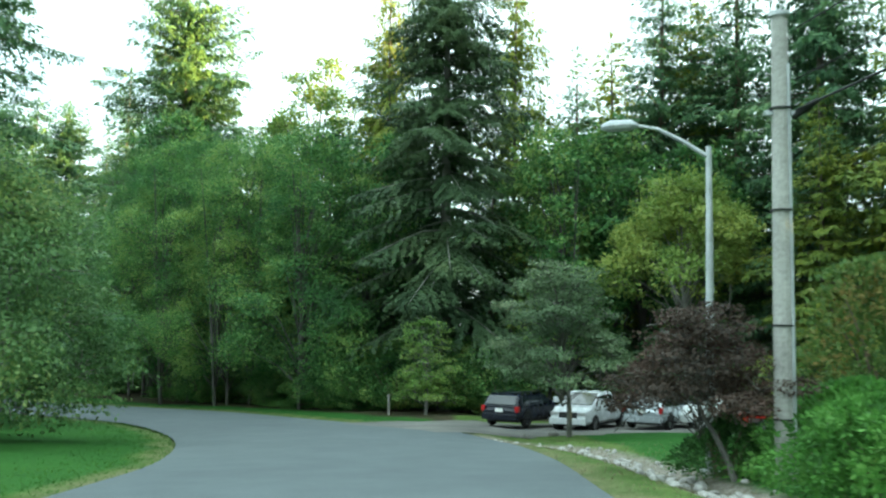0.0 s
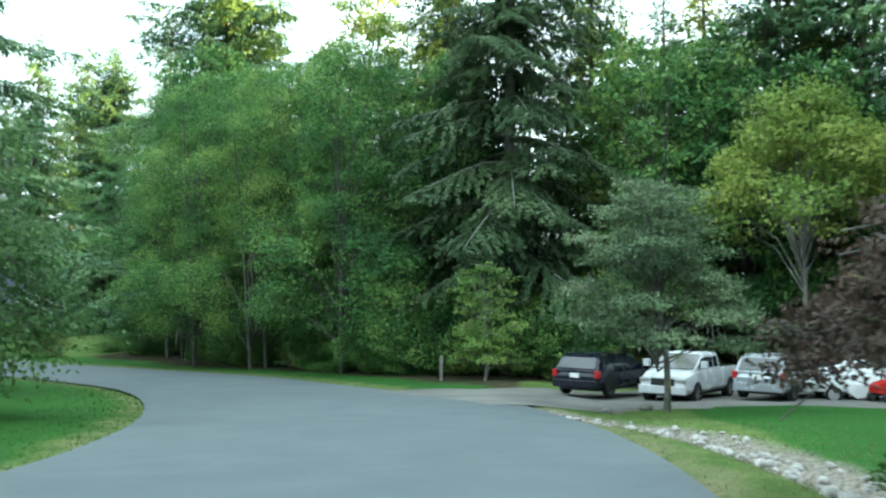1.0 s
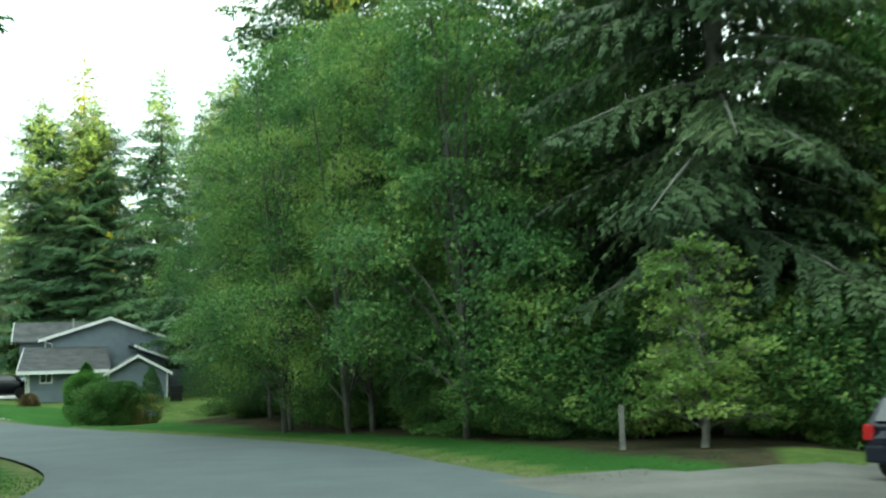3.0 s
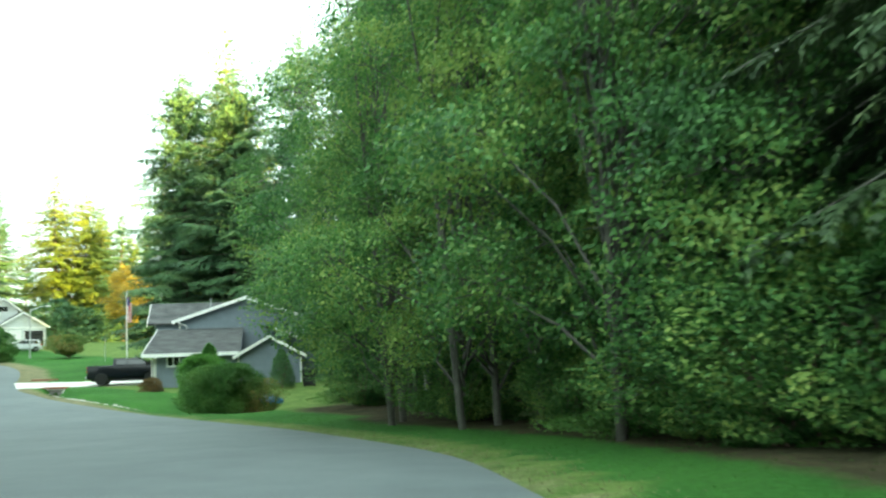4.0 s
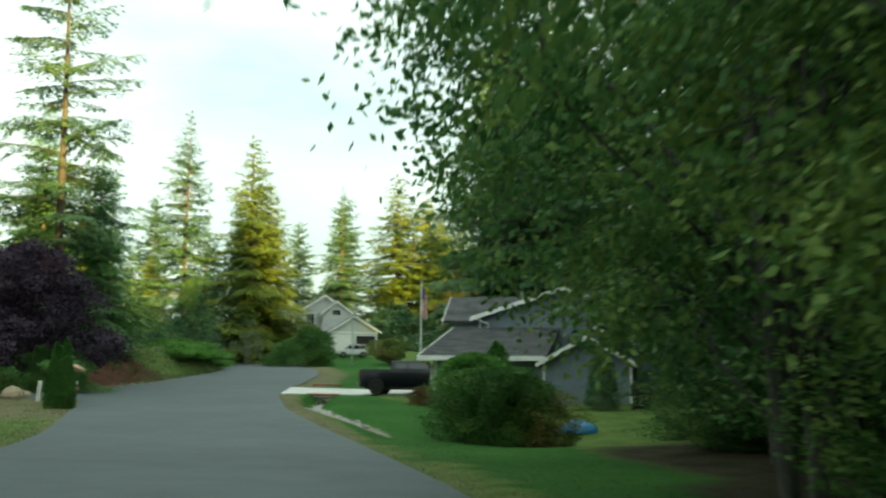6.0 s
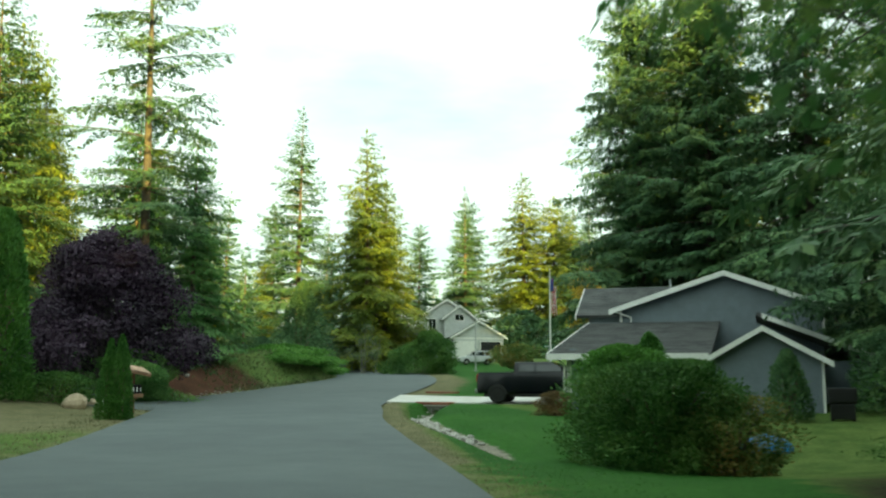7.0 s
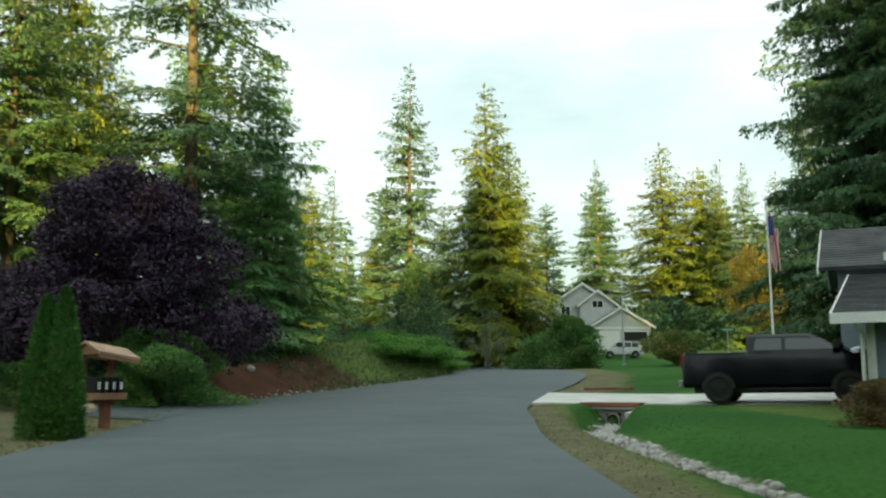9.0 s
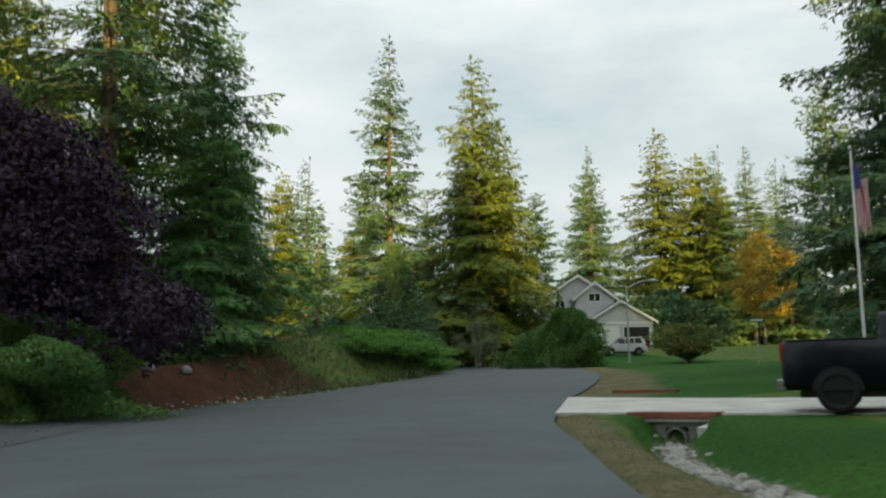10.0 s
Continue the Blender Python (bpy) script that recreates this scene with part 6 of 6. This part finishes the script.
boulder("mossy rock beside the ditch", 2.9, 34.3, 0.15, "bark_grey")

# culvert under the driveway
cul = thing("culvert", "concrete culvert with a red-brown header beam", "culvert", pose(-59.68, 87.42, 0.78, 0, 0, 25))
part("header_beam", boxes(((-1.08, -0.20, 0.06), (0.95, 0.34, 0.205), 0.03)), M["brick_red"], cul, "red-brown painted beam")
part("lintel", boxes(((-1.05, -0.16, 0.0), (0.95, 0.1, 0.058), 0.01)), M["concrete"], cul)
part("head_wall", boxes(((-1.05, -0.06, -0.75), (-0.26, 0.16, 0.0), 0.01), ((0.26, -0.06, -0.75), (1.0, 0.16, 0.0), 0.01), ((-0.26, -0.06, -0.12), (0.26, 0.16, 0.0), 0.01)), M["concrete_dark"], cul, "dark grey concrete wall")
part("wing_wall", boxes(((-0.06, -1.9, -0.75), (0.06, 0.0, 0.02), 0.02, Matrix.Translation((-1.05, -0.05, -0.02)) @ Matrix.Rotation(0.42, 4, "Z") @ Matrix.Rotation(0.16, 4, "X"))), M["concrete"], cul)
part("wing_wall", boxes(((-0.11, -0.8, -0.75), (0.11, 0.0, 0.03), 0.02, Matrix.Translation((1.02, -0.05, 0.0)) @ Matrix.Rotation(-0.25, 4, "Z") @ Matrix.Rotation(0.14, 4, "X"))), M["concrete"], cul)
bm = bmesh.new()
rings = [[bm.verts.new((r * math.cos(a), y, -0.36 + r * math.sin(a))) for a in np.linspace(0, 2 * math.pi, 24, endpoint=False)] for y, r in ((0.8, 0.25), (-0.13, 0.25), (-0.14, 0.24), (-0.14, 0.21), (-0.13, 0.20), (0.8, 0.20))]
for a, b in zip(rings[:-1], rings[1:]):
    for k in range(24):
        bm.faces.new((a[k], a[(k + 1) % 24], b[(k + 1) % 24], b[k]))
bmesh.ops.recalc_face_normals(bm, faces=bm.faces[:])
part("pipe", bm, M["concrete_dark"], cul, "open round concrete pipe")
# black plate added behind the pipe to paint the darkness inside it
part("lining", boxes(((-0.25, 0.85, -0.62), (0.25, 0.9, -0.10))), M["black_plastic"], cul)
part("far_beam", boxes(((-1.1, -0.15, 0.02), (1.1, 0.15, 0.14), 0.03, Matrix.Translation((-4.4, 8.6, 0.5)) @ Matrix.Rotation(-0.08, 4, "Z"))), M["brick_red"], cul, "red-brown beam at the far side")

# mailbox kiosk
kiosk = thing("mailbox_stand", "red-brown wooden mailbox stand with a small shingled roof", "mailbox stand", on_land(-60.5, 72.5, 124))
part("post", boxes(((-0.10, -0.10, -0.4), (0.10, 0.10, 0.66), 0.015)), M["brick_red"], kiosk, "red-brown stained post")
part("shelf", boxes(((-0.60, -0.28, 0.68), (0.42, 0.28, 0.84), 0.012)), M["cedar_wood"], kiosk)
part("bracket", boxes(((-0.45, -0.05, 0.60), (0.32, 0.05, 0.68), 0.008)), M["brick_red"], kiosk)
for k in range(4):
    x = -0.46 + 0.235 * k
    box_ = part("mailbox", boxes(((x - 0.10, -0.25, 0.842), (x + 0.10, 0.16, 1.22), 0.04)), M["black_plastic"], kiosk, "dark metal mailbox")
    part("number_bar", boxes(((x - 0.035, -0.264, 0.93), (x + 0.035, -0.253, 1.10))), M["white"], box_)
for x in (-0.52, 0.36):
    part("upright", boxes(((x - 0.06, 0.17, 0.842), (x + 0.06, 0.27, 1.82), 0.008)), M["brick_red"], kiosk)
tip = Matrix.Translation((0, 0, 1.75)) @ Matrix.Rotation(0.11, 4, "Y")
bm = prism([(-0.50, -0.06), (-0.50, 0.0), (0.0, 0.25), (0.50, 0.0), (0.50, -0.06), (0.0, 0.19)], "x", -0.74, 0.62)
bmesh.ops.transform(bm, matrix=tip, verts=bm.verts[:])
part("roof", bm, M["kiosk_roof"], kiosk, "reddish tan shingled roof")
part("fascia", boxes(((-0.72, -0.49, -0.15), (0.60, -0.46, -0.045), 0.004, tip)), M["cedar_wood"], kiosk)
bm = prism([(-0.42, -0.06), (0.0, 0.16), (0.42, -0.06)], "x", -0.66, 0.54)
bmesh.ops.transform(bm, matrix=tip, verts=bm.verts[:])
part("gable_board", bm, M["cedar_wood"], kiosk)
box_sign = thing("garden_post", "short white post beside the garden", "post", on_land(-64.0, 72.4, 20))
part("post", boxes(((-0.12, -0.04, -0.2), (0.12, 0.04, 1.05), 0.02, Matrix.Rotation(0.12, 4, "Y"))), M["white"], box_sign)

# flagpole
fp = thing("flagpole", "white flagpole with a limp striped flag", "flagpole", on_land(-62.5, 97.6, 30))
part("pole", tube_bm([(0, 0, -0.3, 0.05), (0, 0, 3, 0.045), (0, 0, 7.0, 0.03)], 10), M["white"], fp)
part("finial", tube_bm([(0, 0, 7.0, 0.02), (0, 0, 7.05, 0.06), (0, 0, 7.12, 0.06), (0, 0, 7.17, 0.01)], 10), M["alloy"], fp)
flag = thing("flag", "", "")
flag.parent = fp
for k in range(7):
    for j, mat in ((0, "red_cloth"), (1, "white_cloth")):
        x0, x1 = 0.05 + (2 * k + j) * 0.026, 0.05 + (2 * k + j + 1) * 0.026
        bm = bmesh.new()
        rows = []
        for z in np.linspace(6.55 if 2 * k + j < 7 else 6.1, 4.55 + 0.18 * math.sin(k * 1.7), 9):
            sway = 0.07 * math.sin(z * 2.2 + k * 0.9)
            rows.append([bm.verts.new((x + 0.2 * sway, sway + 0.05 * math.sin(x * 30), z)) for x in (x0, x1)])
        for a, b in zip(rows[:-1], rows[1:]):
            bm.faces.new((a[0], a[1], b[1], b[0]))
        part("stripe", bm, M[mat], flag)
part("canton", boxes(((0.04, -0.06, 5.85), (0.22, 0.07, 6.6), 0.03)), M["blue_cloth"], flag, "dark blue canton")

# tarps, boat and loose things
def tarp_cover(name, label, category, mat, m, sx, sy, h, seed):
    rng_ = np.random.default_rng(seed)
    bm = bmesh.new()
    n, k = 18, 9
    rows = []
    for i in range(k + 1):
        v_ = i / k
        ring = []
        for j in range(n):
            a = j * 2 * math.pi / n
            fold = 1 + 0.07 * math.sin(a * 5 + v_ * 3) + rng_.normal() * 0.02
            rr = (1 - v_**2.6) * 0.92 + 0.08 * (1 - v_)
            ring.append(bm.verts.new((math.cos(a) * sx * rr * fold, math.sin(a) * sy * rr * fold, h * v_ * (0.9 + 0.1 * math.cos(a * 2)) + (0.02 if v_ > 0 else 0))))
        rows.append(ring)
    for a, b in zip(rows[:-1], rows[1:]):
        for j in range(n):
            bm.faces.new((a[j], a[(j + 1) % n], b[(j + 1) % n], b[j]))
    bm.faces.new(rows[-1])
    bmesh.ops.recalc_face_normals(bm, faces=bm.faces[:])
    for f_ in bm.faces:
        f_.smooth = True
    return tagged(part(name, bm, M[mat], None, "", m), label, category)


def covered_boat():
    """A small boat on a trailer; a white sheet lies over it in folds, peaked over the windscreen."""
    boat = thing("covered_boat", "small boat under a crumpled white tarpaulin beside the cars", "boat", on_land(11.3, 40.9, 335, 0.0))
    part("hull", loft([(-1.75, [(0.5, 0.5), (0.62, 0.62), (0.66, 0.75), (0, 0.76)]), (0.3, [(0.55, 0.38), (0.74, 0.55), (0.78, 0.78), (0, 0.8)]), (1.3, [(0.35, 0.42), (0.52, 0.6), (0.55, 0.8), (0, 0.82)]), (1.9, [(0.04, 0.6), (0.08, 0.7), (0.1, 0.82), (0, 0.84)])]), M["black_plastic"], boat, "dark hull")
    rng_ = np.random.default_rng(3)
    stations = []
    for x, h, w in ((-1.95, 0.62, 0.45), (-1.7, 0.95, 0.72), (-1.2, 1.02, 0.84), (-0.6, 1.12, 0.88), (-0.1, 1.38, 0.86), (0.25, 1.42, 0.84), (0.7, 1.18, 0.76), (1.2, 1.05, 0.6), (1.7, 0.95, 0.32), (2.0, 0.8, 0.1)):
        j = lambda k=0.05: rng_.normal() * k
        stations.append((x, [(w * (0.95 + j()), 0.34 + j(0.06)), (w * (1.04 + j()), 0.62), (w * (0.86 + j()), h * 0.82 + j(0.03)), (w * (0.42 + j()), h * 0.93 + j(0.03)), (0, h)]))
    part("tarpaulin", loft(stations), M["tarp_white"], boat, "crumpled white tarpaulin")
    part("outboard_motor", tube_bm([(-2.05, 0, 0.30, 0.10), (-2.1, 0, 0.5, 0.22), (-2.12, 0, 0.78, 0.24), (-2.08, 0, 0.95, 0.12)], 12), M["black_plastic"], boat, "black outboard motor")
    for x, h in ((-0.9, 1.09), (0.9, 1.14)):
        part("strap", tube_bm([(x, -0.86, 0.5, 0.03), (x + 0.05, -0.74, h * 0.85, 0.03), (x, 0, h + 0.02, 0.03), (x, 0.74, h * 0.85, 0.03), (x, 0.86, 0.5, 0.03)], 6), M["black_plastic"], boat)
    part("trailer", boxes(((-1.5, -0.06, 0.28), (2.6, 0.06, 0.38), 0.01), ((-0.5, -0.8, 0.26), (-0.38, 0.8, 0.36), 0.01), ((2.3, -0.05, -0.05), (2.4, 0.05, 0.3), 0.01)), M["galvanised"], boat)
    for s_ in (1, -1):
        wheel(boat, -0.44, s_ * 0.85, 0.27, 0.16, "alloy")


def garden_tractor():
    t = thing("garden_tractor", "red ride-on garden tractor behind the boat", "tractor", on_land(12.6, 39.7, 200))
    part("hood", loft([(0.55, [(0.26, 0.35), (0.28, 0.55), (0.24, 0.78), (0, 0.82)]), (1.15, [(0.24, 0.35), (0.26, 0.52), (0.2, 0.68), (0, 0.72)]), (1.3, [(0.18, 0.38), (0.2, 0.5), (0.15, 0.6), (0, 0.63)])]), M["red_paint"], t)
    part("frame", boxes(((-0.35, -0.22, 0.28), (1.2, 0.22, 0.36), 0.02)), M["black_plastic"], t)
    part("fender", boxes(((-0.45, -0.45, 0.56), (0.25, 0.45, 0.64), 0.03)), M["red_paint"], t)
    part("seat", boxes(((-0.32, -0.22, 0.65), (0.12, 0.22, 0.75), 0.04), ((-0.38, -0.22, 0.72), (-0.26, 0.22, 1.06), 0.05)), M["black_plastic"], t)
    part("steering_column", tube_bm([(0.6, 0, 0.75, 0.03), (0.42, 0, 0.98, 0.03)], 8), M["black_plastic"], t)
    part("steering_wheel", tube_bm([(0.40 + 0.06 * math.sin(a), 0.17 * math.cos(a), 0.99 + 0.16 * math.sin(a), 0.016) for a in np.linspace(0, 6.283, 17)], 6), M["black_plastic"], t)
    for s_ in (1, -1):
        wheel(t, -0.08, s_ * 0.40, 0.26, 0.22, "alloy")
        wheel(t, 1.02, s_ * 0.36, 0.19, 0.14, "alloy")


covered_boat()
garden_tractor()
tarp_cover("blue_tarp", "crumpled blue tarpaulin on the grass", "tarpaulin", "tarp_blue", on_land(-39.0, 85.0, 40), 0.85, 0.6, 0.55, 5)
grill = thing("barbecue", "black covered barbecue beside the gable wall", "barbecue", on_land(-40.6, 91.9, 36))
part("cover", boxes(((-0.5, -0.3, 0.62), (0.5, 0.3, 1.2), 0.09)), M["black_plastic"], grill)
part("cabinet", boxes(((-0.42, -0.26, 0.06), (0.42, 0.26, 0.61), 0.03)), M["black_plastic"], grill)
for x in (-0.36, 0.36):
    part("foot", boxes(((x - 0.05, -0.2, -0.08), (x + 0.05, 0.2, 0.06), 0.01)), M["rubber"], grill)
post = thing("verge_post", "short weathered wooden post at the wood's edge", "post", on_land(-2.6, 46.2))
part("post", boxes(((-0.06, -0.06, -0.2), (0.06, 0.06, 0.95), 0.015)), M["bark_grey"], post)
fence = thing("garden_fence", "pale leaning fence posts beside the wood", "fence")
for k, (x, y) in enumerate([(-27.2, 79.4), (-25.6, 79.9), (-28.8, 80.8)]):
    part("fence_post", boxes(((-0.06, -0.06, -0.2), (0.06, 0.06, 1.5), 0.01, Matrix.Rotation(0.06 * (k - 1), 4, "X"))), M["pole_wood"], fence, "", on_land(x, y))
sign = thing("street_sign", "green street name sign on a thin post", "street sign", on_land(-84.5, 117.5, 60))
part("post", tube_bm([(0, 0, -0.2, 0.03), (0, 0, 2.7, 0.03)], 8), M["galvanised"], sign)
plate = part("sign_plate", boxes(((-0.5, -0.012, 2.5), (0.5, 0.012, 2.72), 0.004)), M["sign_green"], sign, "green sign plate")
part("name_bar", boxes(((-0.36, -0.016, 2.57), (0.36, -0.013, 2.65))), M["white"], plate)


# ---- blades of grass on the verges and lawns ----
def grass(name, label, seed, count, where, mat, size, near=0.0, far=99.0):
    g = np.random.default_rng(seed)
    x, y = where(g, count)
    ok = ~inside(ROAD_POLY, x, y) & (to_line(DITCH, x, y) > 0.55) & ~inside(APRON, x, y) & ~inside(SLAB, x, y)
    gap = np.minimum(to_line(RIGHT, x, y), to_line(LEFT, x, y)) + g.normal(size=len(x)) * 0.25
    ok = ok & (gap > near) & (gap < far)
    x, y = x[ok], y[ok]
    at_ = np.stack([x, y, land(x, y) - 0.01], 1)
    up_ = g.normal(size=at_.shape) * 0.9 + np.array([0, 0, 0.8])
    up_[:, 2] = np.abs(up_[:, 2]) + 0.15
    cv_, cf_ = cards(g, at_, up_, size, size * 0.25, 0.6)
    tagged(mesh_part(name, np_mesh(name, cv_, cf_), mat), label, "grass", kind="stuff")


def beside(line, a, b):
    def place(g, n):
        q = line[g.integers(0, len(line), n)] + g.normal(size=(n, 2)) * 0.7
        d = g.uniform(a, b, n)
        c = g.uniform(0, 6.283, n)
        return q[:, 0] + d * np.cos(c), q[:, 1] + d * np.sin(c)
    return place


M["grass_green"] = leafy("green_grass_blades", (0.036, 0.0938, 0.0153), (0.06, 0.143, 0.0238), (0.096, 0.188, 0.034), 0.5, 0.5)
M["grass_dry"] = leafy("dry_grass_blades", (0.122, 0.129, 0.0638), (0.18, 0.172, 0.0978), (0.238, 0.222, 0.136), 0.5, 0.5)
M["grass_bank"] = leafy("bank_grass_blades", (0.07, 0.11, 0.045), (0.12, 0.16, 0.07), (0.20, 0.20, 0.10), 0.4, 0.5)
SPAN = RIGHT[(RIGHT[:, 0] < 2.5) & (RIGHT[:, 0] > -63)]
grass("lawn_grass", "short green grass of lawn and verge", 91, 26000, beside(SPAN, 1.2, 4.5), M["grass_green"], 0.06, 1.6)
grass("dry_grass", "dry tufted grass along the edge of the road", 92, 16000, beside(SPAN, 0.1, 1.5), M["grass_dry"], 0.06, 0.0, 1.6)
grass("dry_grass", "rough dry grass before the gardens", 93, 5000, beside(LEFT[(LEFT[:, 0] < -40) & (LEFT[:, 0] > -72)], 0.2, 3.0), M["grass_dry"], 0.10)
grass("lawn_grass", "green grass on the street corner", 94, 7000, beside(LEFT[(LEFT[:, 1] > 14) & (LEFT[:, 1] < 42)], 0.1, 2.5), M["grass_green"], 0.085)
grass("bank_grass", "rough blue-green grass on the slope of the bank", 96, 9000, beside(LEFT[(LEFT[:, 0] < -80) & (LEFT[:, 0] > -99)], 0.6, 4.5), M["grass_bank"], 0.28)
grass("verge_grass", "tufted grass beside the stony ditch", 95, 5000, beside(DITCH_NEAR, 0.5, 1.6), M["grass_dry"], 0.07)
